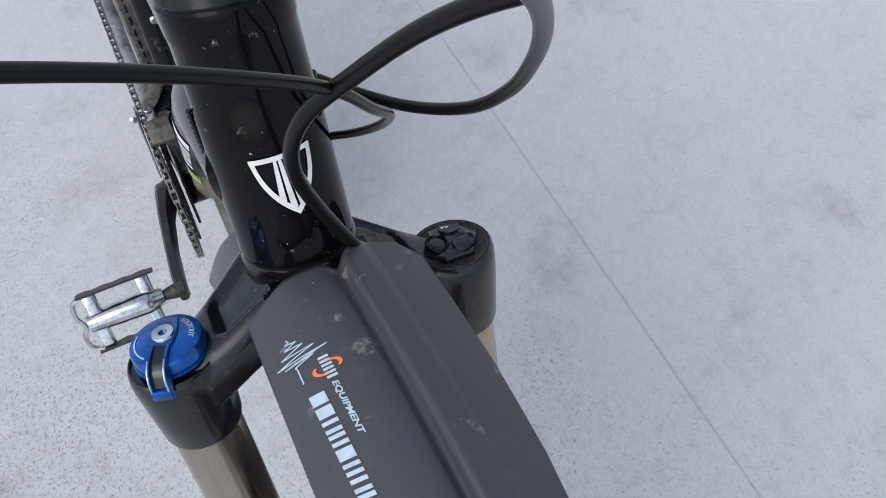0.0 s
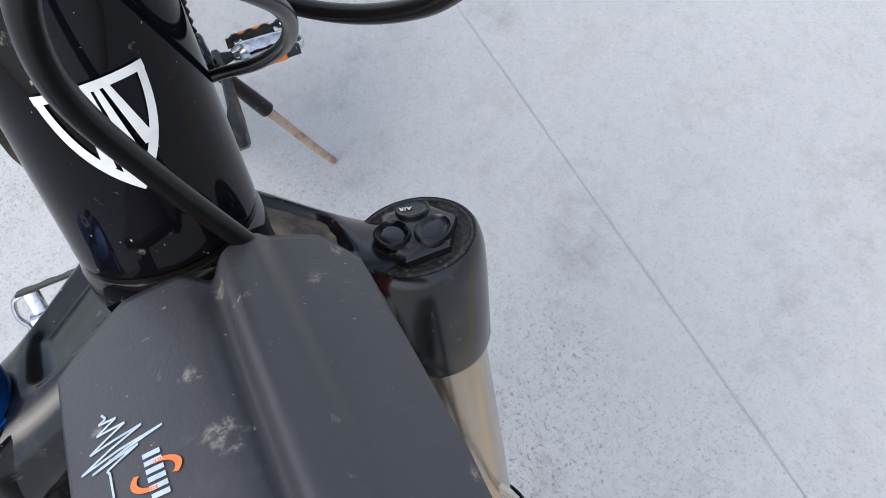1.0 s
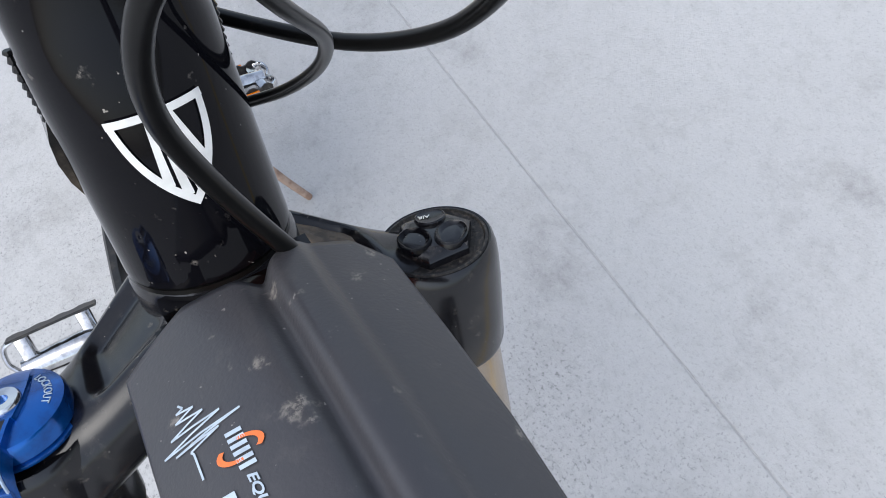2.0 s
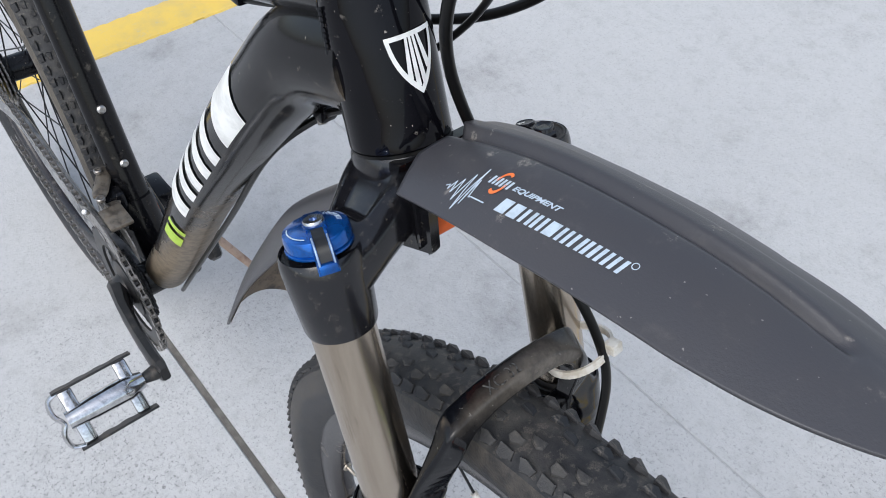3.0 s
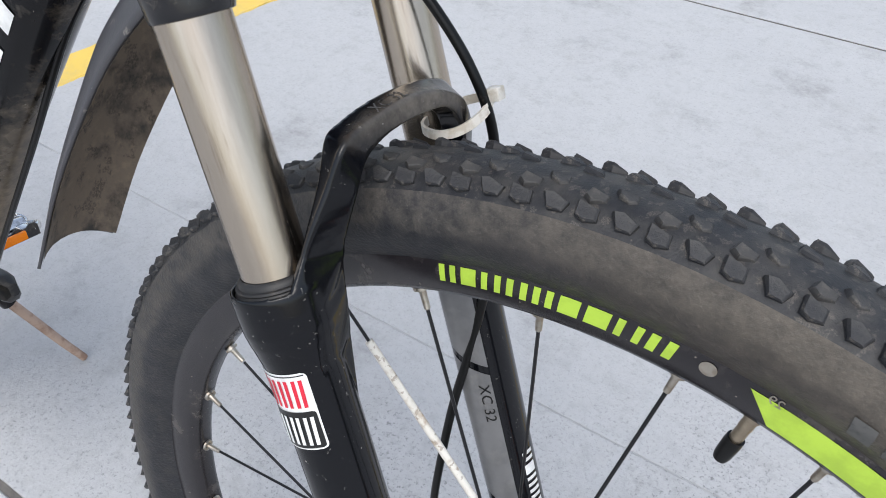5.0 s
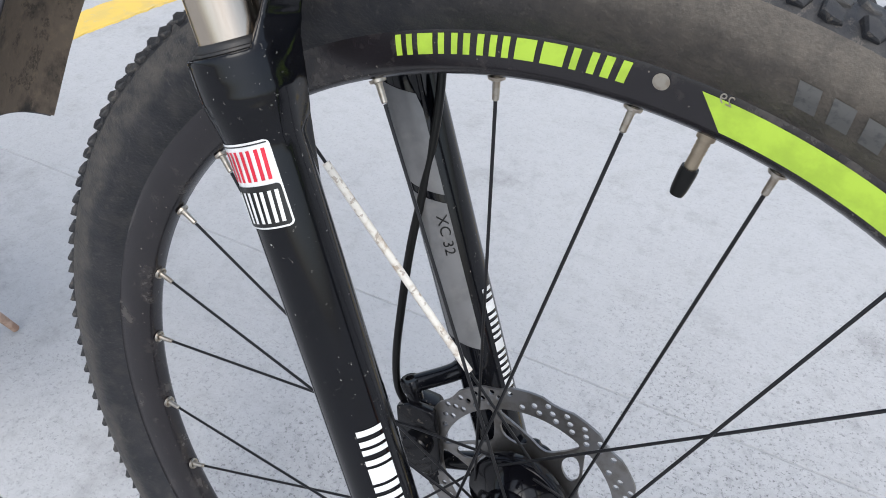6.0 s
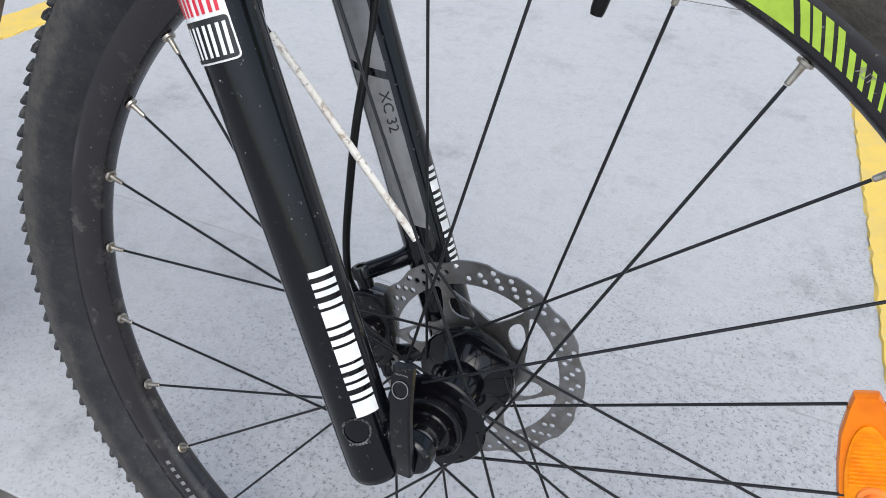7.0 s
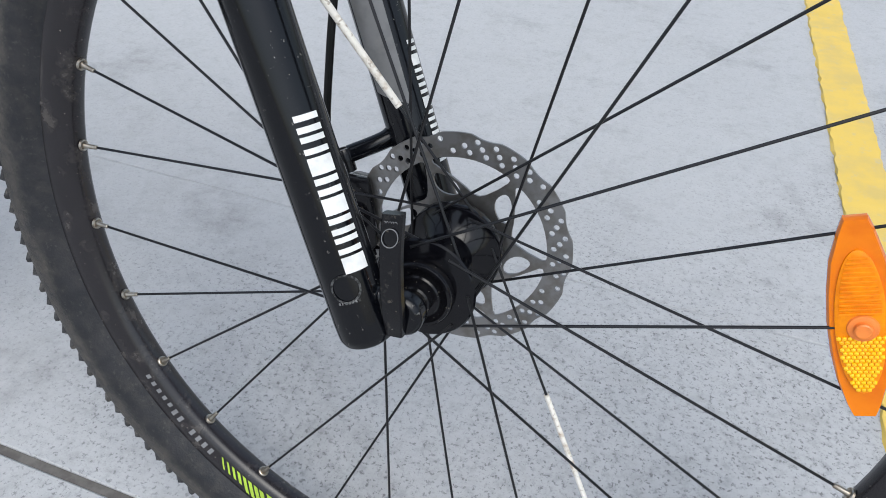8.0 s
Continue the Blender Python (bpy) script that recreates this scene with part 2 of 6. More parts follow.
def concrete():
    m = bpy.data.materials.new("brushed_concrete")
    m.use_nodes = True
    n, l = m.node_tree.nodes, m.node_tree.links
    b = n["Principled BSDF"]
    b.inputs["Roughness"].default_value = 0.85
    b.inputs["Specular IOR Level"].default_value = 0.3
    tc = n.new("ShaderNodeTexCoord")

    def tex(sc, det, rgh=0.6, kind="ShaderNodeTexNoise"):
        t = n.new(kind)
        t.inputs["Scale"].default_value = sc
        if kind == "ShaderNodeTexNoise":
            t.inputs["Detail"].default_value, t.inputs["Roughness"].default_value = det, rgh
        l.new(tc.outputs["Object"], t.inputs["Vector"])
        return t.outputs[0]

    def ramp(src, a, c, top):
        r = n.new("ShaderNodeMapRange")
        r.interpolation_type = "SMOOTHSTEP"
        r.inputs[1].default_value, r.inputs[2].default_value, r.inputs[4].default_value = a, c, top
        l.new(src, r.inputs[0])
        return r.outputs[0]

    def mix(fac, a, c):
        x = n.new("ShaderNodeMix")
        x.data_type = "RGBA"
        l.new(fac, x.inputs[0])
        for s, v in ((6, a), (7, c)):
            if isinstance(v, tuple):
                x.inputs[s].default_value = (*v, 1)
            else:
                l.new(v, x.inputs[s])
        return x.outputs[2]

    col = mix(ramp(tex(1.3, 6), 0.35, 0.68, 1.0), (0.450, 0.450, 0.452), (0.425, 0.425, 0.428))
    col = mix(ramp(tex(4.6, 10, 0.72), 0.52, 0.74, 0.85), col, (0.25, 0.247, 0.245))
    col = mix(ramp(tex(11, 8, 0.7), 0.50, 0.76, 0.45), col, (0.31, 0.305, 0.295))
    col = mix(ramp(tex(34, 4, 0.6), 0.50, 0.74, 0.40), col, (0.33, 0.328, 0.325))
    col = mix(ramp(tex(60, 8, 0.8), 0.46, 0.72, 0.45), col, (0.50, 0.50, 0.50))
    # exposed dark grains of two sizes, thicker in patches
    # grain thinned towards the rear and left, imitating ground out of focus
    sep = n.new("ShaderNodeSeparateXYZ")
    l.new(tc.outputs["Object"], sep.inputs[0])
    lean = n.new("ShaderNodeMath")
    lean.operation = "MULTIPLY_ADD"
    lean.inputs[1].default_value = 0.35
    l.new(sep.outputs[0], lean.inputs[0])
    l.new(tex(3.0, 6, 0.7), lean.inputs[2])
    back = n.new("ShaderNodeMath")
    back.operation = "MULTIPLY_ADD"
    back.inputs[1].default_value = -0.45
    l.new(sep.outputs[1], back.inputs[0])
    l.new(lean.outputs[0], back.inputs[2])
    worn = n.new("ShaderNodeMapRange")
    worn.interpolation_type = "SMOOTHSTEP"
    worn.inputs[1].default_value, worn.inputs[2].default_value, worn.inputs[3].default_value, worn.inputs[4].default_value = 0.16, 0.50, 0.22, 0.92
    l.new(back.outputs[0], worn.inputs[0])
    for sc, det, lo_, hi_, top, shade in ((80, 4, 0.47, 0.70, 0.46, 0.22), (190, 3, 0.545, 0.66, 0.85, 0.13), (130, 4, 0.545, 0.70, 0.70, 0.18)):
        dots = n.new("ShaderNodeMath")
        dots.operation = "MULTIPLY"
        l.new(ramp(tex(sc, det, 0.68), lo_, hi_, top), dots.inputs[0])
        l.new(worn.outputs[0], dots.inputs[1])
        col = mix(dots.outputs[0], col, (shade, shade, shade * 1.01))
    l.new(col, b.inputs["Base Color"])
    bp = n.new("ShaderNodeBump")
    bp.inputs["Strength"].default_value, bp.inputs["Distance"].default_value = 0.5, 0.002
    l.new(tex(220, 6, 0.7), bp.inputs["Height"])
    l.new(bp.outputs[0], b.inputs["Normal"])
    return m


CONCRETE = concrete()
SEALANT = mat("joint_sealant", (0.40, 0.40, 0.403), 0.85, col2=(0.46, 0.46, 0.46), scale=25, lo=0.4, hi=0.6)
DARK_SEALANT = mat("dark_joint_sealant", (0.095, 0.086, 0.078), 0.85, col2=(0.15, 0.138, 0.125), scale=40)
YELLOW = mat("yellow_road_paint", (0.72, 0.5, 0.10), 0.7, col2=(0.62, 0.45, 0.13), scale=12, dust=(0.45, 0.43, 0.38), dust_scale=45, dust_lo=0.54, dust_hi=0.78, dust_max=0.6, bump=0.4, bump_scale=220)

# ---------------------------------------------------------------- mesh helpers


def part(name, bm, material, parent=None, label="", m=None, sharp=35):
    me = bpy.data.meshes.new(name)
    bmesh.ops.recalc_face_normals(bm, faces=bm.faces)
    bm.to_mesh(me)
    bm.free()
    return part_mesh(name, me, material, parent, label, m, sharp)


def part_mesh(name, me, material, parent=None, label="", m=None, sharp=35):
    me.materials.clear()
    me.materials.append(material)
    me.polygons.foreach_set("use_smooth", [True] * len(me.polygons))
    me.set_sharp_from_angle(angle=radians(sharp))
    ob = new(name, me)
    ob.parent = parent
    if m is not None:
        ob.matrix_basis = m
    if label:
        tagged(ob, label)
    return ob


def rings(bm, loops, close=False, caps=True):
    """Skin between closed loops of points."""
    vs = [[bm.verts.new(p) for p in lp] for lp in loops]
    k = len(vs[0])
    for a, b in list(zip(vs, vs[1:])) + ([(vs[-1], vs[0])] if close else []):
        for i in range(k):
            bm.faces.new((a[i], a[(i + 1) % k], b[(i + 1) % k], b[i]))
    if caps and not close:
        bm.faces.new(vs[0][::-1])
        bm.faces.new(vs[-1])
    return bm


def spline(pts, steps=8):
    """A smooth line through the points."""
    p = [Vector(q) for q in pts]
    p = [p[0] * 2 - p[1]] + p + [p[-1] * 2 - p[-2]]
    out = []
    for i in range(1, len(p) - 2):
        for j in range(steps):
            t = j / steps
            a, b, c, d = p[i - 1], p[i], p[i + 1], p[i + 2]
            out.append(0.5 * (2 * b + (c - a) * t + (2 * a - 5 * b + 4 * c - d) * t * t + (3 * b - a - 3 * c + d) * t ** 3))
    out.append(p[-2])
    return out


def lerp_list(vals, n):
    return [float(np.interp(i / (n - 1) * (len(vals) - 1), range(len(vals)), vals)) for i in range(n)]


def tube(pts, radius, n=14, smooth=8, bm=None, oval=1.0, side=None, close=False):
    """A pipe along a smooth line; radius is a number or one for each point; oval stretches it along its own second axis."""
    line = spline(pts, smooth) if smooth else [Vector(q) for q in pts]
    rad = lerp_list(radius, len(line)) if isinstance(radius, (list, tuple)) else [radius] * len(line)
    ov = lerp_list(oval, len(line)) if isinstance(oval, (list, tuple)) else [oval] * len(line)
    bm = bm or bmesh.new()
    tang = [(line[min(i + 1, len(line) - 1)] - line[max(i - 1, 0)]).normalized() for i in range(len(line))]
    up = Vector(side) if side else (Vector((0, 1, 0)) if abs(tang[0].y) < 0.9 else Vector((1, 0, 0)))
    loops = []
    for p, t, r, o in zip(line, tang, rad, ov):
        a = (up - t * up.dot(t)).normalized()
        up = a
        b = t.cross(a)
        loops.append([p + a * r * math.cos(u) + b * r * o * math.sin(u) for u in (2 * math.pi * k / n for k in range(n))])
    return rings(bm, loops)


def lathe(profile, n=40, bm=None, m=None, caps=True):
    """Turned about z: rows of radius and height."""
    bm = bm or bmesh.new()
    m = m or Matrix()
    return rings(bm, [[m @ Vector((r * math.cos(u), r * math.sin(u), h)) for u in (2 * math.pi * k / n for k in range(n))] for r, h in profile], caps=caps)


def wheel_lathe(section, n=120, bm=None):
    """A closed section of radius and y, turned about the wheel's axle."""
    bm = bm or bmesh.new()
    return rings(bm, [[Vector((r * math.cos(u), y, r * math.sin(u))) for r, y in section] for u in (2 * math.pi * k / n for k in range(n))], close=True)


def axle_lathe(profile, n=40, bm=None, c=(0, 0)):
    """Turned about a line along y: rows of radius and y."""
    bm = bm or bmesh.new()
    return rings(bm, [[Vector((c[0] + r * math.cos(u), y, c[1] + r * math.sin(u))) for u in (2 * math.pi * k / n for k in range(n))] for r, y in profile])


def block(size, at=(0, 0, 0), bevel=0.001, bm=None, m=None, segs=2):
    """A box with rounded edges."""
    b = bmesh.new()
    bmesh.ops.create_cube(b, size=1.0)
    for v in b.verts:
        v.co = Vector((v.co.x * size[0], v.co.y * size[1], v.co.z * size[2]))
    if bevel:
        bmesh.ops.bevel(b, geom=b.edges[:], offset=bevel, segments=segs, affect="EDGES", profile=0.5)
    mm = (m or Matrix()) @ Matrix.Translation(at)
    if bm is None:
        for v in b.verts:
            v.co = mm @ v.co
        return b
    remap = {v: bm.verts.new(mm @ v.co) for v in b.verts}
    for f in b.faces:
        bm.faces.new([remap[v] for v in f.verts])
    b.free()
    return bm


def poly_plate(outlines, thick, bevel=0.0):
    """A flat plate in xy with holes: the first outline is the edge, the others are cut out."""
    cu = bpy.data.curves.new("plate", "CURVE")
    cu.dimensions, cu.fill_mode, cu.extrude, cu.bevel_depth, cu.bevel_resolution = "2D", "BOTH", thick / 2, bevel, 1
    for o in outlines:
        s = cu.splines.new("POLY")
        s.points.add(len(o) - 1)
        for q, (x, y) in zip(s.points, o):
            q.co = (x, y, 0, 1)
        s.use_cyclic_u = True
    return curve_mesh(cu)


def curve_mesh(cu):
    ob = bpy.data.objects.new("shape", cu)
    scene.collection.objects.link(ob)
    bpy.context.view_layer.update()
    dg = bpy.context.evaluated_depsgraph_get()
    me = bpy.data.meshes.new_from_object(ob.evaluated_get(dg))
    bpy.data.objects.remove(ob)
    return me


def text_mesh(body, size, thick=0.0002, shear=0.0, width=None, bold=0.0):
    """Letters in xy, starting at the origin; width: their whole length."""
    cu = bpy.data.curves.new("letters", "FONT")
    cu.body, cu.size, cu.extrude, cu.shear, cu.resolution_u, cu.offset = body, size, thick / 2, shear, 3, bold
    me = curve_mesh(cu)
    if width and len(me.vertices):
        w = max(v.co.x for v in me.vertices)
        for v in me.vertices:
            v.co.x *= width / w
    return me


def warp(me, f):
    for v in me.vertices:
        v.co = f(v.co.copy())
    return me


def sheet(f, us, vs, thick=None):
    """A grid of points f(u, v)."""
    bm = bmesh.new()
    g = [[bm.verts.new(f(u, v)) for v in vs] for u in us]
    for a, b in zip(g, g[1:]):
        for i in range(len(vs) - 1):
            bm.faces.new((a[i], a[i + 1], b[i + 1], b[i]))
    return bm


def flat_shape(outline, cuts=1):
    """A filled outline in xy, cut up finely enough to be bent."""
    bm = bmesh.new()
    f = bm.faces.new([bm.verts.new((x, y, 0)) for x, y in outline])
    bmesh.ops.triangulate(bm, faces=[f])
    for _ in range(cuts):
        bmesh.ops.subdivide_edges(bm, edges=bm.edges[:], cuts=1)
    return bm


def bend(bm, f):
    for v in bm.verts:
        v.co = f(v.co.copy())
    return bm


def lin(a, b, n):
    return [a + (b - a) * i / (n - 1) for i in range(n)]


# ---------------------------------------------------------------- ground
def ground():
    """One sheet to the horizon with sawn joints along x."""
    joints = [(-0.066, 0.011), (0.430, 0.0026), (1.725, 0.010), (-2.2, 0.006), (3.6, 0.006)]
    prof = [(-3000, 0)]
    for y, w in sorted(joints):
        d = 0.0022 if w < 0.005 else 0.006
        prof += [(y - w / 2 - 0.0015, 0), (y - w / 2, -d * 0.25), (y - w / 2 + 0.0005, -d), (y + w / 2 - 0.0005, -d), (y + w / 2, -d * 0.25), (y + w / 2 + 0.0015, 0)]
    prof.append((3000, 0))
    xs = [-3000, -3, -1.5, -0.5, 0.5, 1.5, 3, 3000]
    bm = sheet(lambda x, p: Vector((x, p[0], p[1])), xs, prof)
    for f in bm.faces:
        f.normal_update()
        if f.normal.z < 0:
            f.normal_flip()
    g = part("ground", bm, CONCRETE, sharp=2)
    tagged(g, "pale grey concrete ground with dark stains and sawn joints", "ground", kind="structure")
    for i, (y, w) in enumerate(sorted(joints)):
        s = part("joint_filler", sheet(lambda x, q: Vector((x, y + q, -0.0008 if w < 0.005 else -0.0022)), lin(-30, 30, 3), [-w / 2 + 0.0006, w / 2 - 0.0006]), SEALANT if w < 0.005 else DARK_SEALANT, g)


ground()


def stripe(x0, y0, x1, y1, w, label):
    d = Vector((x1 - x0, y1 - y0, 0))
    nrm = Vector((-d.y, d.x, 0)).normalized()
    rnd = random.Random(int(x0 * 100))
    n = 160
    bm = bmesh.new()
    top = [[bm.verts.new(Vector((x0, y0, h)) + d * i / n + nrm * s * (w / 2 + rnd.uniform(-0.0028, 0.0028) + (0.002 if h == 0 else 0))) for i in range(n + 1)] for s, h in ((-1, 0.0), (-1, 0.004), (1, 0.004), (1, 0.0))]
    for a, b in zip(top, top[1:]):
        for i in range(n):
            bm.faces.new((a[i], a[i + 1], b[i + 1], b[i]))
    tagged(part("painted_stripe", bm, YELLOW), label, "road marking", "parking stripes", kind="structure")


stripe(-1.74, -0.30, -1.29, 1.80, 0.11, "yellow painted parking stripe on grey concrete")
stripe(0.47, 0.10, 0.25, 2.80, 0.075, "yellow painted parking stripe on grey concrete")

# ---------------------------------------------------------------- bicycle frame of reference
LEAN = Matrix.Translation((0, 0, 0.361)) @ pose(0, 0, 0, -10.5)
bike = tagged(new("bicycle"), "black mountain bike with neon green trim standing on its kickstand", "bicycle")
bike.matrix_basis = LEAN
HEAD = radians(68.7)
U, V, Y = Vector((-math.cos(HEAD), 0, math.sin(HEAD))), Vector((math.sin(HEAD), 0, math.cos(HEAD))), Vector((0, 1, 0))
SET = Matrix.Translation((0, 0.001, 0)) @ pose(0, 0, 0, -0.92)
# fork axes: x ahead of the steering line, y to the left, z up along it
FORK = SET @ Matrix(((V.x, 0, U.x, 0), (0, 1, 0, 0), (V.z, 0, U.z, 0), (0, 0, 0, 1)))
STEER_W = -0.0505
# the wheel is steered a touch: where each leg's axis stands ahead of and beside the steering line, drive side first
LEG_AT = {-1: (-0.0298, -0.0662), 1: (-0.0263, 0.0617)}


def leg_tilt(s):
    return Matrix.Translation((LEG_AT[s][0] + 0.0022, LEG_AT[s][1], 0)) @ pose(0, 0, 0, 0, -0.40, 0)


def leg_axis(s):
    return FORK @ leg_tilt(s)


# ---------------------------------------------------------------- fork


def arm_back(a):
    """How far the arm on the brake side bows back."""
    return 0.0042 * math.sin(math.pi * min(1.0, a / 0.96)) ** 0.6 if a > 0 else 0.0


def crown():
    """Crown and both shoulders as one forging."""
    bm = bmesh.new()
    loops = []
    n, steps = 96, 110
    for i in range(steps + 1):
        a = i / steps * 2 - 1
        e = abs(a)
        lw, ly = LEG_AT[-1 if a < 0 else 1]
        y = e * (ly + math.copysign(0.001, ly))
        k = e * e * (3 - 2 * e)
        w = STEER_W + (lw - STEER_W) * k + 0.003 * (1 - k) - arm_back(a)
        top_z, low_z = 0.503 - 0.019 * k, 0.465 - 0.021 * e ** 2.6
        mid, half_h = (top_z + low_z) / 2, (top_z - low_z) / 2
        half_w = 0.034 - 0.0166 * k
        k2 = min(1.0, max(0.0, (e - 0.78) / 0.22))
        half_w = half_w * (1 + 0.06 * k2)
        lp = []
        for j in range(n):
            u = 2 * math.pi * j / n
            c, s = math.cos(u), math.sin(u)
            p = 0.74
            x = half_w * math.copysign(abs(c) ** p, c)
            z = half_h * math.copysign(abs(s) ** p, s)
            if c > 0:
                x *= 0.74 + 0.26 * k
            else:
                x -= 0.0026 * math.sin(math.pi * min(1.0, e / 0.9)) * abs(c)
            # hollow pocket on each shoulder
            pe = min(1.0, max(0.0, (0.25 - abs(e - 0.48)) / 0.12))
            px = min(1.0, max(0.0, (half_w * 0.66 - abs(x + half_w * 0.08)) / (half_w * 0.30)))
            pe, px = pe * pe * (3 - 2 * pe), px * px * (3 - 2 * px)
            if z > 0:
                z -= 0.0052 * pe * px
            lp.append(Vector((w + x, y, mid + z)))
        loops.append(lp)
    rings(bm, loops)
    lathe([(0.0, 0.462), (0.021, 0.462), (0.0252, 0.470), (0.0260, 0.49), (0.0258, 0.5), (0.0248, 0.5025), (0.0, 0.5025)], 40, bm, Matrix.Translation((STEER_W, 0, 0)))
    for s, dz in ((-1, -0.0022), (1, 0.0)):
        lathe([(0.0, 0.4400), (0.0158, 0.4400), (0.0170, 0.4404), (0.0176, 0.4424), (0.0185, 0.455), (0.0194, 0.468), (0.0197, 0.476 + dz), (0.0196, 0.4800 + dz), (0.0190, 0.4832 + dz), (0.0183, 0.4844 + dz), (0.0177, 0.4842 + dz), (0.0175, 0.482 + dz / 2), (0.0, 0.482 + dz / 2)], 48, bm, Matrix.Translation((*LEG_AT[s], 0)))
    return part("fork_crown", bm, CROWN_BLACK, bike, "satin black forged fork crown with dusty hollow pockets", FORK)


fork_crown = crown()


def pocket_floor(a, v):
    """Dried dirt lying in a shoulder pocket."""
    e = abs(a)
    k = e * e * (3 - 2 * e)
    w = STEER_W + (LEG_AT[1][0] - STEER_W) * k + 0.003 * (1 - k) - arm_back(a)
    hw = 0.034 - 0.0166 * k
    top_z, low_z = 0.503 - 0.019 * k, 0.465 - 0.021 * e ** 2.6
    hh = (top_z - low_z) / 2
    c = (abs(v) ** (1 / 0.74))
    z = (top_z + low_z) / 2 + hh * math.sqrt(max(0, 1 - c * c)) ** 0.74 - 0.0036
    return Vector((w + v * hw * (0.74 + 0.26 * k if v > 0 else 1.0), a * (LEG_AT[1][1] + 0.001), z + 0.0005 * noise.noise(Vector((a * 14, v * 5, 0))) + 0.0003 * noise.noise(Vector((a * 60, v * 20, 3)))))


for a0, a1 in ((0.26, 0.74),):
    part("dried_dirt", sheet(pocket_floor, lin(a0, a1, 40), lin(-0.60, 0.50, 30)), POCKET_DIRT, fork_crown, "dry brown dirt in the crown pocket")

for s in (-1, 1):
    st = part("stanchion", lathe([(0.0, 0.27)] + [(0.0157, z) for z in (0.27, 0.30, 0.34, 0.38, 0.42, 0.446)] + [(0.0, 0.446)], 48), STANCHION, bike, "worn grey steel stanchion tube with brown dust",
              leg_axis(s))


def leg_solid(bm, s):
    """One lower leg with its collar and dropout."""
    m = leg_tilt(s)
    lathe([(0.0, -0.0165), (0.0125, -0.0160), (0.0160, -0.0138), (0.0178, -0.0095), (0.0182, 0.0), (0.0181, 0.08), (0.0180, 0.16), (0.0182, 0.22), (0.0183, 0.27), (0.0185, 0.281), (0.0190, 0.287), (0.0204, 0.294), (0.0219, 0.300), (0.0227, 0.307), (0.0230, 0.314),
           (0.0230, 0.3230), (0.0227, 0.3252), (0.0219, 0.3258), (0.0210, 0.3252), (0.0206, 0.3215), (0.0, 0.3215)], 64, bm, m, caps=False)
    o = -LEG_AT[s][0] - 0.002
    start = len(bm.verts)
    axle_lathe([(0.0, -s * 0.008), (0.011, -s * 0.008), (0.0135, -s * 0.006), (0.0135, s * 0.003), (0.011, s * 0.006), (0.0, s * 0.006)], 32, bm, (o, 0.0))
    block((0.034, 0.013, 0.030), (o * 0.52, -s * 0.0015, 0.003), 0.004, bm)
    bm.verts.ensure_lookup_table()
    for v in bm.verts[start:]:
        v.co = m @ v.co


# corners of the brace from the drive side over the tyre: rear top, front top, front under, rear under
BRACE = [
    ((-0.036, -0.072, 0.250), (-0.0165, -0.074, 0.250), (-0.0165, -0.0535, 0.250), (-0.036, -0.0515, 0.250)),
    ((-0.034, -0.078, 0.284), (-0.0115, -0.0745, 0.286), (-0.0125, -0.0490, 0.292), (-0.036, -0.0485, 0.292)),
    ((-0.024, -0.074, 0.312), (-0.0085, -0.0735, 0.316), (-0.0085, -0.0480, 0.314), (-0.024, -0.0470, 0.314)),
    ((-0.0120, -0.0670, 0.337), (-0.0080, -0.0690, 0.337), (-0.0035, -0.0468, 0.333), (-0.0150, -0.0460, 0.333)),
    ((-0.0035, -0.0530, 0.366), (0.0035, -0.0560, 0.362), (0.0085, -0.0425, 0.356), (-0.0050, -0.0415, 0.357)),
    ((-0.0010, -0.0445, 0.3825), (0.0115, -0.0480, 0.3785), (0.0115, -0.0375, 0.3665), (-0.0030, -0.0365, 0.367)),
    ((-0.0010, -0.0335, 0.3863), (0.0115, -0.0345, 0.3828), (0.0115, -0.0300, 0.3710), (-0.0030, -0.0300, 0.371)),
    ((-0.0010, -0.0160, 0.3890), (0.0115, -0.0165, 0.3845), (0.0115, -0.0160, 0.3745), (-0.0030, -0.0160, 0.3745)),
    ((-0.0010, 0.0030, 0.3898), (0.0115, 0.0030, 0.3855), (0.0115, 0.0030, 0.3757), (-0.0030, 0.0030, 0.3757)),
    ((-0.0010, 0.0220, 0.3888), (0.0115, 0.0210, 0.3830), (0.0115, 0.0200, 0.3745), (-0.0030, 0.0200, 0.3745)),
    ((-0.0010, 0.0360, 0.3868), (0.0113, 0.0340, 0.3785), (0.0113, 0.0315, 0.3715), (-0.0030, 0.0315, 0.3715)),
    ((-0.0020, 0.0490, 0.3815), (0.0105, 0.0460, 0.3710), (0.0100, 0.0390, 0.3640), (-0.0040, 0.0385, 0.3650)),
    ((-0.0055, 0.0560, 0.3670), (0.0060, 0.0545, 0.3570), (0.0070, 0.0435, 0.3520), (-0.0070, 0.0425, 0.3530)),
    ((-0.0105, 0.0625, 0.339), (-0.0045, 0.0640, 0.336), (-0.0010, 0.0440, 0.333), (-0.0130, 0.0430, 0.333)),
    ((-0.0205, 0.0690, 0.312), (-0.0050, 0.0685, 0.316), (-0.0050, 0.0435, 0.314), (-0.0205, 0.0425, 0.314)),
    ((-0.0305, 0.0730, 0.284), (-0.0080, 0.0695, 0.286), (-0.0090, 0.0445, 0.292), (-0.0325, 0.0440, 0.292)),
    ((-0.0325, 0.0670, 0.250), (-0.0130, 0.0690, 0.250), (-0.0130, 0.0490, 0.250), (-0.0325, 0.0470, 0.250)),
]
BRACE_STEP = 6


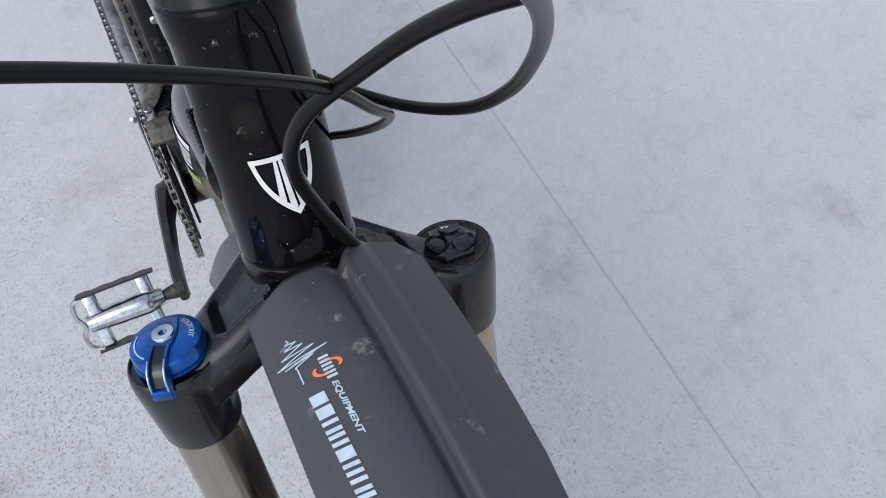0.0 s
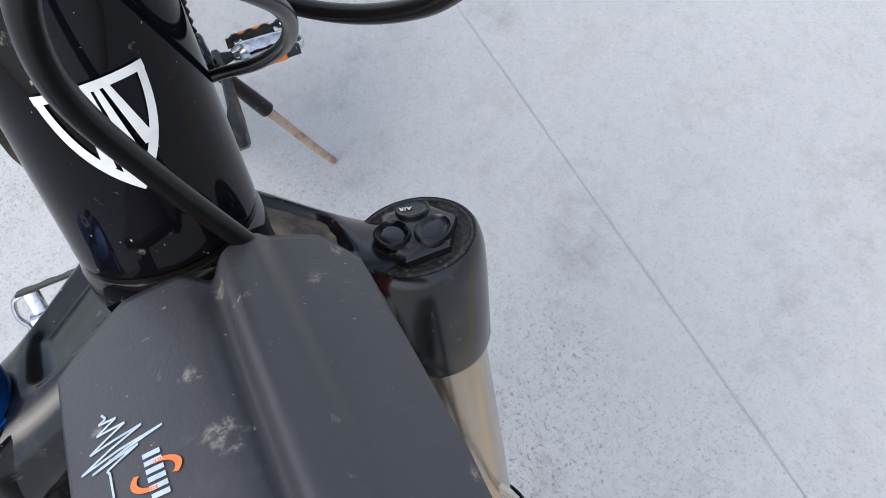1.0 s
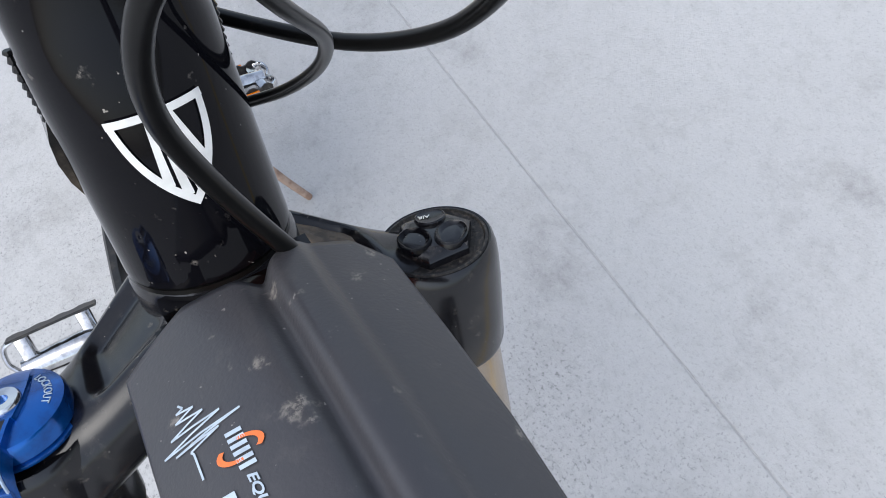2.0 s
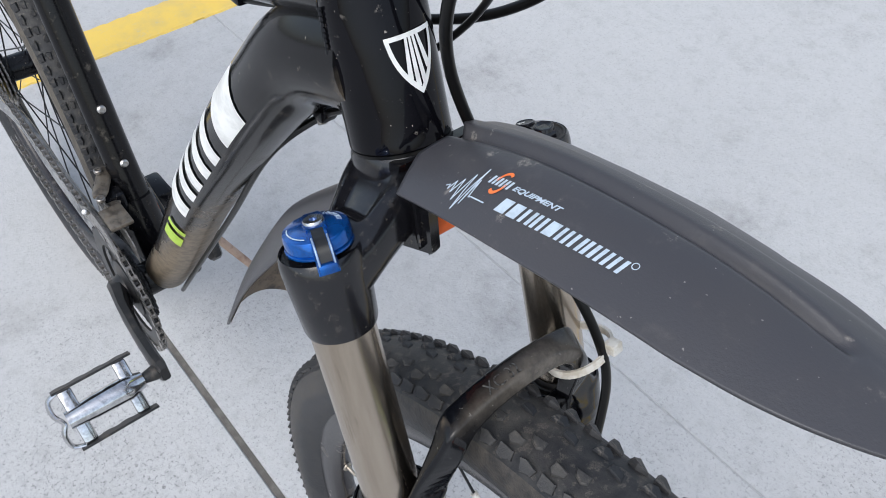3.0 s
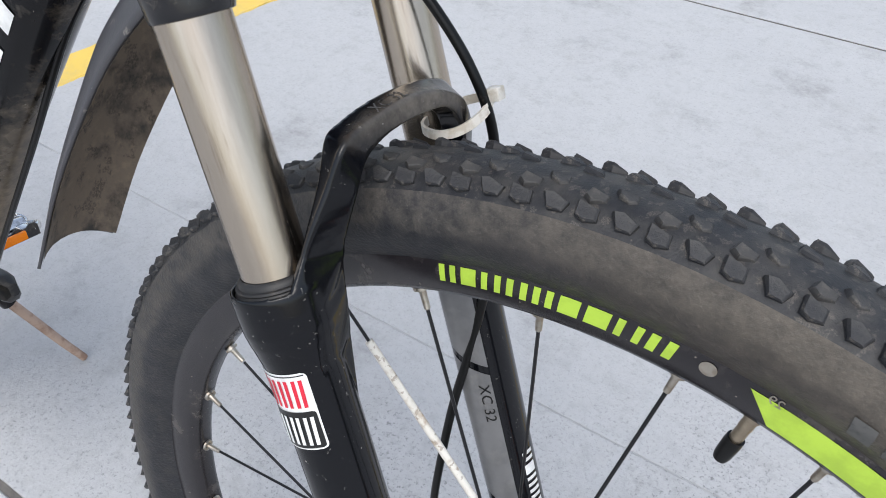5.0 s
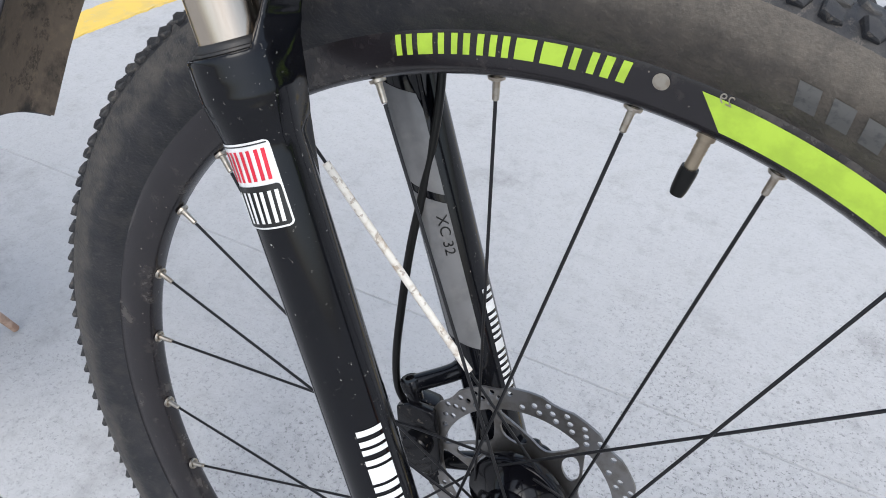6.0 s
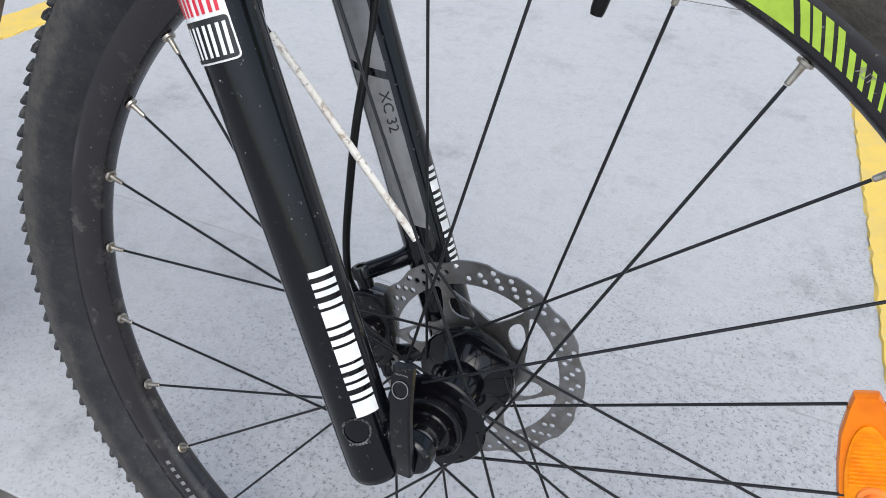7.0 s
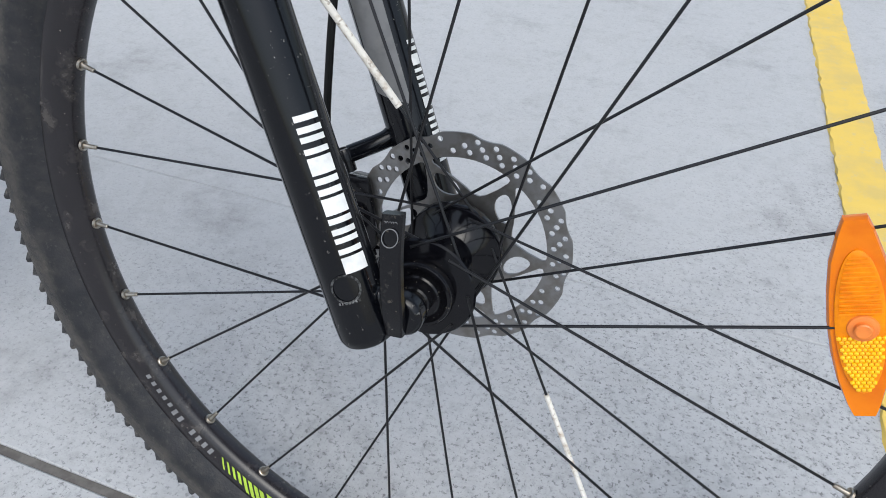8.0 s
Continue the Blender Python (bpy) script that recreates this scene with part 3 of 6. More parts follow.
def add_hull(bm, pts):
    """The convex body round some points, added to a mesh."""
    hull = bmesh.new()
    for p in pts:
        hull.verts.new(p)
    res = bmesh.ops.convex_hull(hull, input=hull.verts[:])
    bmesh.ops.delete(hull, geom=[v for v in res["geom_interior"] if isinstance(v, bmesh.types.BMVert)], context="VERTS")
    remap = {v: bm.verts.new(v.co) for v in hull.verts}
    for f in hull.faces:
        bm.faces.new([remap[v] for v in f.verts])
    hull.free()


def lowers():
    """Both legs and the brace as one smooth casting."""
    lines = [spline([row[k] for row in BRACE], BRACE_STEP) for k in range(4)]
    n = len(lines[0])
    bm = bmesh.new()
    for s in (-1, 1):
        leg_solid(bm, s)
        # shoulder that flows from the collar into the brace
        m = leg_tilt(s)
        pts = [m @ Vector((r * math.cos(u), r * math.sin(u), z)) for r, z in ((0.0188, 0.284), (0.0212, 0.297), (0.0228, 0.306), (0.0228, 0.3215)) for u in (2 * math.pi * k / 48 for k in range(48))]
        rows = BRACE[1:3] if s < 0 else BRACE[-3:-1]
        pts += [Vector(p) for row in rows for p in row[1:4]]
        foot = [m @ Vector((r * math.cos(u), -s * r * math.sin(u), z)) for r, z in ((0.0185, 0.3215), (0.0226, 0.312), (0.0226, 0.3215)) for u in lin(radians(-38), radians(80), 16)]
        foot += [Vector(p) for p in (BRACE[3] if s < 0 else BRACE[-4])]
        for cloud in (pts, foot):
            add_hull(bm, cloud)
    loops = []
    for i in range(n):
        c = [ln[i] for ln in lines]
        lp = []
        for k in range(4):
            for other in (c[k - 1], c[(k + 1) % 4]):
                d = other - c[k]
                lp.append(c[k] + d.normalized() * min(0.0009, d.length * 0.25))
        loops.append(lp)
    rings(bm, loops)
    body = part("fork_lower_casting", bm, LOWER_BLACK, bike, "glossy black cast fork legs and brace, dust and sky sheen tinted on top", FORK, 180)
    cast = body.modifiers.new("cast", "REMESH")
    cast.mode, cast.voxel_size, cast.use_smooth_shade = "VOXEL", 0.0009, True
    soft = body.modifiers.new("fillet", "SMOOTH")
    soft.factor, soft.iterations = 0.5, 6
    along = np.concatenate([[0], np.cumsum([(b - a).length for a, b in zip(lines[1], lines[1][1:])])])
    start = min(range(n // 2), key=lambda i: abs(lines[1][i].y + 0.0200))

    def top(i, v):
        p, q = lines[1][i], lines[0][i]
        nrm = (q - p).cross(lines[1][min(i + 1, n - 1)] - lines[1][max(i - 1, 0)]).normalized()
        return p.lerp(q, v) + (nrm if nrm.z > 0 else -nrm) * 0.0003

    def on_top(c):
        a = along[start] + c.x
        i = int(np.clip(np.searchsorted(along, a) - 1, 0, n - 2))
        f = (a - along[i]) / (along[i + 1] - along[i])
        v = 0.14 + c.y / 0.0082
        return top(i, v).lerp(top(i + 1, v), f)
    part_mesh("lettering", warp(text_mesh("XC 32", 0.0060, 0.0001, width=0.0230), on_top), WORN_INK, body)
    return body


fork_lowers = lowers()
for s in (-1, 1):
    part("wiper_seal", lathe([(0.0157, 0.3210), (0.0203, 0.3215), (0.0205, 0.3236), (0.0196, 0.3244), (0.0194, 0.3252), (0.0197, 0.3258), (0.0194, 0.3268), (0.0182, 0.3272), (0.0180, 0.3284), (0.0168, 0.3300), (0.0160, 0.3304)], 48, caps=False), SEAL, fork_lowers, "dusty rubber wiper seal", leg_tilt(s))

# damper knob on the drive side, air cap on the other
KNOB = FORK @ Matrix.Translation((LEG_AT[-1][0] + 0.0005, LEG_AT[-1][1] + 0.0004, 0.0012))
LEVER_TURN = pose(0, 0, 0, 0, 0, -22)
KNOB_PROFILE = [(0.0156, 0.4822), (0.0156, 0.4832), (0.0146, 0.4836), (0.0151, 0.4843), (0.0151, 0.4890), (0.0146, 0.4902), (0.0110, 0.4912), (0.0055, 0.4918), (0.0, 0.4918)]
knob = part("lockout_knob", lathe(KNOB_PROFILE, 48), BLUE, bike, "blue anodised lockout knob with a raised lever", KNOB)


def knob_top(r):
    return float(np.interp(r, (0.0, 0.0055, 0.0110, 0.0146, 0.0151), (0.4918, 0.4918, 0.4912, 0.4902, 0.4890)))


# lever: a low ridge across the top that opens into a slotted tongue over the rim
lev = bmesh.new()
ridge = [(-0.0140, 0.4906, 0.0024), (-0.0110, 0.4922, 0.0034), (-0.0050, 0.4930, 0.0046), (0.0, 0.4932, 0.0050), (0.0060, 0.4931, 0.0042)]
rings(lev, [[Vector((x, -w - 0.0012, 0.4895)), Vector((x, -w, z)), Vector((x, w, z)), Vector((x, w + 0.0012, 0.4895))] for x, z, w in ridge])
rail = [(0.0040, 0.4931, 0.4890), (0.0090, 0.4931, 0.4888), (0.0140, 0.4926, 0.4880), (0.0175, 0.4912, 0.4858), (0.0200, 0.4884, 0.4824), (0.0211, 0.4850, 0.4800), (0.0215, 0.4815, 0.4780)]
for q in (-1, 1):
    rings(lev, [[Vector((x, q * 0.0027, lo_)), Vector((x, q * 0.0027, z)), Vector((x, q * 0.0038, z)), Vector((x - 0.0004, q * 0.0046, lo_))] for x, z, lo_ in rail])
block((0.0030, 0.0082, 0.0050), (0.0207, 0, 0.4806), 0.0008, lev)
part("lever", lev, BLUE, knob, "blue thumb lever folded over the rim", LEVER_TURN)
edge = bmesh.new()
for q in (-1, 1):
    tube([(x + 0.0002, q * 0.0033, z + 0.0001) for x, z, lo_ in rail[2:]], 0.00045, 6, 2, edge)
part("worn_edge", edge, BLUE_LIGHT, knob, "lever edges worn to bare metal", LEVER_TURN)
part("lever_slot", sheet(lambda x, y: Vector((x, y, float(np.interp(x, (0.006, 0.014, 0.0180, 0.0200), (0.4926, 0.4914, 0.4885, 0.4830)))), ), lin(0.0058, 0.0200, 12), lin(-0.0027, 0.0027, 3)), DECAL_BLACK, knob, "black slot in the thumb lever", LEVER_TURN)
part("screw", lathe([(0.0, 0.4928), (0.0018, 0.4928), (0.0018, 0.4942), (0.0044, 0.4944), (0.0048, 0.4937), (0.0048, 0.492)], 24), CHROME, knob, "bright hex screw")
tm = text_mesh("LOCKOUT", 0.0031, 0.0002, width=0.0125)
part_mesh("lettering", warp(tm, lambda c: Vector(((0.0098 + c.y) * math.cos(2.25 - c.x / 0.0105), (0.0098 + c.y) * math.sin(2.25 - c.x / 0.0105), knob_top(0.0098 + c.y) + 0.0002 + c.z))), PALE_INK, knob)
part("arrow_mark", sheet(lambda u, r: Vector((r * math.cos(u), r * math.sin(u), knob_top(r) + 0.0003)), lin(-2.2, -0.9, 14), [0.0121, 0.0127]), PALE_INK, knob, "curved printed arrow")

CAPM = FORK @ Matrix.Translation((*LEG_AT[1], 0))
cap_plate = part("air_cap", lathe([(0.0176, 0.4818), (0.0176, 0.4840), (0.0171, 0.4847), (0.0165, 0.4847), (0.0160, 0.4838), (0.0150, 0.4834), (0.0, 0.4834)], 48), GRIMY_BLACK, bike, "black air spring cap with grit round its hex top", CAPM)
CAP_TURN = pose(0, 0, 0.0006, 0, 0, -48)
hexb = bmesh.new()
rings(hexb, [[Vector((r * math.cos(u + 0.26), r * math.sin(u + 0.26), z)) for u in (math.pi / 3 * k for k in range(6))] for r, z in ((0.0134, 0.4826), (0.0134, 0.4850), (0.0130, 0.4857), (0.0112, 0.4872), (0.0085, 0.4878))])
part("hex_nut", hexb, CROWN_BLACK, cap_plate, "", CAP_TURN)
for k in range(3):
    a = math.radians(-35 + 120 * k)
    air = k == 2
    c = CAP_TURN @ Matrix.Translation((0.0068 * math.cos(a), 0.0068 * math.sin(a), 0.4874)) @ pose(0, 0, 0, 0, 0, math.degrees(a)) @ pose(0, 0, 0, 0, 5, 0) @ Matrix.Diagonal((0.92, 1.0, 1, 1) if air else (1.0, 1.24, 1, 1))
    part("dimple", lathe([(0.0054, -0.0010), (0.0051, 0.0009), (0.0047, 0.0012), (0.0043, 0.0009 if air else 0.0007), (0.0030, 0.0007 if air else 0.0), (0.0, 0.0006 if air else -0.0003)], 32, m=c), GLOSS_BLACK if k == 0 else CROWN_BLACK, cap_plate)
tm = text_mesh("AIR", 0.0025, 0.0002, width=0.0046)
part_mesh("lettering", warp(tm, lambda c: CAP_TURN @ Matrix.Rotation(math.radians(205), 4, "Z") @ Vector((0.0068 - (c.y - 0.0012) * 0.85, c.x * 0.85, 0.4884 + c.z))), WHITE, cap_plate)


# stickers that wrap a fork leg: across is an angle, up is along the leg
def leg_r_at(s):
    return float(np.interp(s, (0, 0.08, 0.16, 0.22, 0.27, 0.281, 0.287, 0.294), (0.0182, 0.0181, 0.0180, 0.0182, 0.0183, 0.0185, 0.0190, 0.0204)))


def letter_block(name, material, parent, f, x0, x1, y0, y1, shear=0.0, slot=0.3, label="", n=4, m=4):
    """A plain mark, one bar or two with a gap between them, laid on a surface by f."""
    bm = bmesh.new()
    for a0, a1 in ([(0.0, 1.0)] if not slot else [(0.0, (1 - slot) / 2), ((1 + slot) / 2, 1.0)]):
        g = [[bm.verts.new(f(Vector((x0 + (x1 - x0) * u + shear * (y1 - y0) * v, y0 + (y1 - y0) * v, 0)))) for v in lin(0.0, 1.0, 2 * m)] for u in lin(a0, a1, n)]
        for a, b in zip(g, g[1:]):
            for k in range(2 * m - 1):
                bm.faces.new((a[k], a[k + 1], b[k + 1], b[k]))
    bmesh.ops.remove_doubles(bm, verts=bm.verts, dist=1e-6)
    return part(name, bm, material, parent, label)


def leg_map(side, a0, s0, lift=0.0004, turn=False):
    """x round a leg (or down it when turned), y up it."""
    m = leg_tilt(side)

    def f(c):
        x, y = (c.y, -c.x) if turn else (c.x, c.y)
        r = leg_r_at(s0 + y) + lift
        return m @ Vector((r * math.cos(a0 + x / 0.0185), r * math.sin(a0 + x / 0.0185), s0 + y))
    return f


def leg_patch(side, name, material, a0, a1, s0, s1, label="", lift=0.0003, skew=0.0):
    """A sticker between two angles and two heights; skew lets its lower and upper ends run aslant."""
    f = leg_map(side, 0.0, 0.0, lift)
    return part(name, sheet(lambda a, t: f(Vector((a * 0.0185, s0 + (s1 - s0) * t + skew * (a - a0), 0))), lin(a0, a1, 16), lin(0, 1, 16)), material, fork_lowers, label)


def rounded_patch(name, material, f, x0, x1, y0, y1, r, label=""):
    """A sticker with rounded corners laid on a leg."""
    def at(u, v):
        y = y0 + (y1 - y0) * v
        d = max(0.0, r - (y - y0), r - (y1 - y))
        cut = r - math.sqrt(max(0.0, r * r - d * d))
        return f(Vector((x0 + cut + (x1 - x0 - 2 * cut) * u, y, 0)))
    vs = lin(0, r / (y1 - y0), 5) + lin(r / (y1 - y0), 1 - r / (y1 - y0), 8)[1:-1] + lin(1 - r / (y1 - y0), 1, 5)
    return part(name, sheet(at, lin(0, 1, 20), vs), material, fork_lowers, label)


rA = radians(-93)
rounded_patch("sticker", WHITE, leg_map(-1, rA, 0.266, 0.0005), -0.0158, 0.0158, -0.0208, 0.0208, 0.0026, "white-edged red, white and black maker's sticker")
rounded_patch("sticker_field", DECAL_BLACK, leg_map(-1, rA, 0.266, 0.0008), -0.0148, 0.0148, -0.0198, 0.0004, 0.0018)
rounded_patch("sticker_edge", DECAL_BLACK, leg_map(-1, rA, 0.266, 0.0008), -0.0146, 0.0146, 0.0192, 0.0198, 0.0002)
for k in range(4):
    x = -0.0137 + 0.0070 * k
    letter_block("block_mark", RED_INK, fork_lowers, leg_map(-1, rA, 0.266, 0.0009), x, x + 0.0050, 0.0026, 0.0172, 0.05, 0.30)
    letter_block("block_mark", WHITE, fork_lowers, leg_map(-1, rA, 0.266, 0.0012), x, x + 0.0050, -0.0178, -0.0024, 0.05, 0.30)
for k in range(8):
    letter_block("block_mark", WHITE, fork_lowers, leg_map(-1, radians(-37), 0.129, 0.0005, True), 0.0119 * k, 0.0119 * k + 0.0100, -0.0072, 0.0072, 0.05, (0.30, 0.34, 0.0, 0.26, 0.0, 0.30, 0.34, 0.0)[k], "white block mark down the leg")
scuffed_ring = poly_plate([[(0.0092 * math.cos(u), 0.0092 * math.sin(u)) for u in lin(0, 2 * math.pi * 31 / 32, 32)], [(0.0078 * math.cos(u), 0.0078 * math.sin(u)) for u in lin(0, 2 * math.pi * 31 / 32, 32)]], 0.0001)
part_mesh("round_mark", warp(scuffed_ring, lambda c: leg_map(-1, -1.2, 0.027, 0.0005)(Vector((c.x, c.y, 0)))), WORN_INK, fork_lowers, "worn grey ring mark by the dropout")
for k in range(7):
    letter_block("block_mark", WORN_INK, fork_lowers, leg_map(-1, -1.2, 0.0175, 0.0005), -0.007 + 0.002 * k, -0.0058 + 0.002 * k, 0, 0.0017, 0, 0, "", 2, 2)
for k in range(9):
    letter_block("block_mark", WHITE, fork_lowers, leg_map(1, radians(-8), 0.140, 0.0005, True), 0.0098 * k, 0.0098 * k + 0.0074, -0.0045, 0.0045, 0.05, (0.3, 0.0, 0.34)[k % 3])
leg_patch(1, "grey_panel", GREY_VINYL, radians(-124), radians(-50), 0.112, 0.216, "grey vinyl panel on the leg", 0.0004, -0.010)
leg_patch(1, "grey_panel", GREY_VINYL, radians(-124), radians(-50), 0.2215, 0.284, "grey vinyl panel on the leg", 0.0004, -0.010)
leg_patch(1, "pinstripe", GREY_INK, radians(-134), radians(-131), 0.112, 0.284, "", 0.0004)
tm = text_mesh("XC 32", 0.0095, 0.0002, width=0.027)
part_mesh("lettering", warp(tm, lambda c: leg_map(1, radians(-60), 0.197, 0.0007, True)(Vector((c.x, c.y - 0.005, 0)))), DECAL_BLACK, fork_lowers)

# ---------------------------------------------------------------- front wheel
N_SP = 28
TH0 = radians(176)
RIM_SEC = [(0.3185, -0.0125), (0.3165, -0.0132), (0.310, -0.0128), (0.300, -0.0112), (0.2960, -0.0085), (0.2938, -0.005), (0.2934, 0.0), (0.2938, 0.005), (0.2960, 0.0085), (0.300, 0.0112), (0.310, 0.0128), (0.3165, 0.0132), (0.3185, 0.0125)]
TYRE_SEC = [(0.3155, -0.0128), (0.319, -0.0155), (0.324, -0.0196), (0.331, -0.0238), (0.339, -0.0258), (0.347, -0.0254), (0.3535, -0.0230), (0.3585, -0.0180), (0.3616, -0.0098), (0.3626, 0.0)]
SIDE_N = 6
TYRE_SEC = TYRE_SEC + [(r, -y) for r, y in TYRE_SEC[-2::-1]]
# seated a little towards the brake side
TYRE_SEC = [(r, y + 0.0022 * min(1.0, max(0.0, (r - 0.318) / 0.025))) for r, y in TYRE_SEC]


SEC = np.array(TYRE_SEC)
SEC_ARC = np.concatenate([[0], np.cumsum(np.hypot(*np.diff(SEC, axis=0).T))])
TREAD_ROWS = 80
# lug: angle in half pitches, place across, length, width, skew, height
LUGS = [(-0.75, 0.0070, 0.0080, 0.0058, 0.0016, 0.0024), (0.0, 0.0122, 0.0080, 0.0060, -0.0014, 0.0026), (0.0, 0.0205, 0.0088, 0.0064, 0.0014, 0.0040), (0.95, 0.0200, 0.0104, 0.0058, 0.0010, 0.0040)]
# outline of each: along and across, in halves of its size
LUG_SHAPES = [[(-1, -1), (1, -0.7), (0.8, 0.35), (-0.1, 1), (-0.9, 0.4)], [(-0.9, -0.8), (0.95, -1), (1, 0.2), (0.1, 1), (-1, 0.25)], [(-1, -0.85), (0.9, -1), (1, 0.65), (0.25, 1), (-0.9, 0.6)], [(-1, -0.5), (0.2, -1), (1, -0.7), (0.5, 1), (-0.55, 0.85)]]


def tread_place(th, q, h):
    a = SEC_ARC[len(TYRE_SEC) // 2] + q
    r, y = np.interp(a, SEC_ARC, SEC[:, 0]), np.interp(a, SEC_ARC, SEC[:, 1])
    r2, y2 = np.interp(a + 0.0008, SEC_ARC, SEC[:, 0]), np.interp(a + 0.0008, SEC_ARC, SEC[:, 1])
    d = math.hypot(r2 - r, y2 - y)
    r, y = r + (y2 - y) / d * h, y - (r2 - r) / d * h
    return (r * math.cos(th), y, r * math.sin(th))


def lug(s, kind, th=0.0):
    """Five-sided ramped tread lug: its points and faces."""
    u, q, dl, dw, skew, h = LUGS[kind]
    verts = []
    for top, hh in ((1.30 if kind < 2 else 1.14, -0.001), (1.04, h * 0.66), (0.84, h)):
        for a, b in LUG_SHAPES[kind]:
            verts.append(tread_place(th + (a * dl + b * s * skew) * top / 0.36 / 2, s * q + b * s * dw * top / 2, hh * (0.45 if a < 0 and hh > 0 else 1.0)))
    faces = [(10, 11, 12, 13, 14)] + [(5 * j + i, 5 * j + (i + 1) % 5, 5 * j + 5 + (i + 1) % 5, 5 * j + 5 + i) for j in range(2) for i in range(5)]
    return verts, faces if s > 0 else [f[::-1] for f in faces]


def lug_angle(i, s, kind):
    half = math.pi / TREAD_ROWS
    return 2 * half * i + half * (LUGS[kind][0] + (1.39 if s > 0 else 0.0))


def tread(wheel, near):
    """Lugs between the two angles are pieces of their own, the others one mesh."""
    verts, faces = [], []
    shared = {}
    for i in range(TREAD_ROWS):
        for s in (-1, 1):
            for kind in range(len(LUGS)):
                th = lug_angle(i, s, kind)
                if near and near[0] <= th <= near[1]:
                    if (s, kind) not in shared:
                        me = bpy.data.meshes.new("tread_lug")
                        me.from_pydata(lug(s, kind)[0], [], lug(s, kind)[1])
                        shared[s, kind] = me
                        part_mesh("tread_lug", me, RUBBER, wheel, "", pose(0, 0, 0, 0, -math.degrees(th), 0), 20)
                    else:
                        piece = new("tread_lug", shared[s, kind])
                        piece.parent = wheel
                        piece.matrix_basis = pose(0, 0, 0, 0, -math.degrees(th), 0)
                else:
                    v, f = lug(s, kind, th)
                    faces.extend(tuple(q + len(verts) for q in g) for g in f)
                    verts.extend(v)
    me = bpy.data.meshes.new("tread")
    me.from_pydata(verts, [], faces)
    part_mesh("tread", me, RUBBER, wheel, "low ramped tread lugs, dusty", sharp=20)["kind"] = "stuff"


def hub_hole(k, side):
    """Where spoke k leaves its flange."""
    sgn = {0: -1, 2: 1, 1: -1, 3: 1}[k % 4]
    th = TH0 - 2 * math.pi * k / N_SP + sgn * radians(76)
    return Vector((0.0295 * math.cos(th), side, 0.0295 * math.sin(th)))


def spoke_ends(k, yl=0.022, yr=-0.031):
    th = TH0 - 2 * math.pi * k / N_SP
    y = yl if k % 2 == 0 else yr
    o = 0.0021 if (k // 2) % 2 == 0 else -0.0021
    a = hub_hole(k, y + o)
    b = Vector((0.2915 * math.cos(th), 0.0008 if k % 2 == 0 else -0.0008, 0.2915 * math.sin(th)))
    return a, b


def build_wheel(name, label, at, detail):
    rim = part(name, wheel_lathe(RIM_SEC, 160), RIM_BLACK, bike, label, Matrix.Translation(at))
    n = len(TYRE_SEC)
    strip = lambda sec: rings(bmesh.new(), [[Vector((r * math.cos(u), y, r * math.sin(u))) for u in (2 * math.pi * k / 160 for k in range(160))] for r, y in sec], caps=False)
    part("tyre", strip(TYRE_SEC[SIDE_N:n - SIDE_N]), RUBBER, rim, "black knobbly tyre", sharp=60)
    for sec in (TYRE_SEC[:SIDE_N + 1], TYRE_SEC[n - SIDE_N - 1:]):
        part("sidewall", strip(sec), SIDEWALL, rim, "dusty brown-grey tyre sidewall", sharp=60)
    tread(rim, (radians(42), radians(136)) if detail else None)
    return rim


rim = build_wheel("front_wheel", "black rim with neon green marks", (0, 0, 0), True)
for k in range(N_SP):
    a, b = spoke_ends(k)
    d = (b - a).normalized()
    part("spoke", tube([a, a + d * 0.01, b - d * 0.012], 0.0010, 8, 0), SPOKE, rim)
    q = d.to_track_quat("Z", "Y").to_matrix().to_4x4()
    part("nipple", lathe([(0.0, -0.0115), (0.0013, -0.0115), (0.0017, -0.011), (0.0019, -0.002), (0.0024, -0.0006), (0.0026, 0.002)], 12, m=Matrix.Translation(b) @ q), NIPPLE, rim)
    part("eyelet", lathe([(0.0028, 0.0), (0.0036, -0.0008), (0.0043, -0.0004), (0.0045, 0.0012), (0.0028, 0.0012)], 18, m=Matrix.Translation(b) @ q), NIPPLE, rim, "", sharp=50)
# printed marks on the rim's drive side: x along the rim, y outwards
R_MID = 0.3055


def on_rim(th0, lift=0.0003, r0=R_MID):
    def f(c):
        r = r0 + c.y
        y = float(np.interp(r, [0.2960, 0.300, 0.310, 0.3165], [-0.0085, -0.0112, -0.0128, -0.0132]))
        th = th0 + c.x / r0
        return Vector((r * math.cos(th), y - lift - c.z, r * math.sin(th)))
    return f


def rim_bar(th0, th1, r0, r1, material, slant=0.0, name="block_mark"):
    n = max(3, int(abs(th1 - th0) / radians(1.0)) + 2)
    f = on_rim(0.0)
    part(name, sheet(lambda th, r: f(Vector((th * R_MID + slant * (r - r0), r - R_MID, 0))), lin(th0, th1, n), lin(r0, r1, 5)), material, rim)


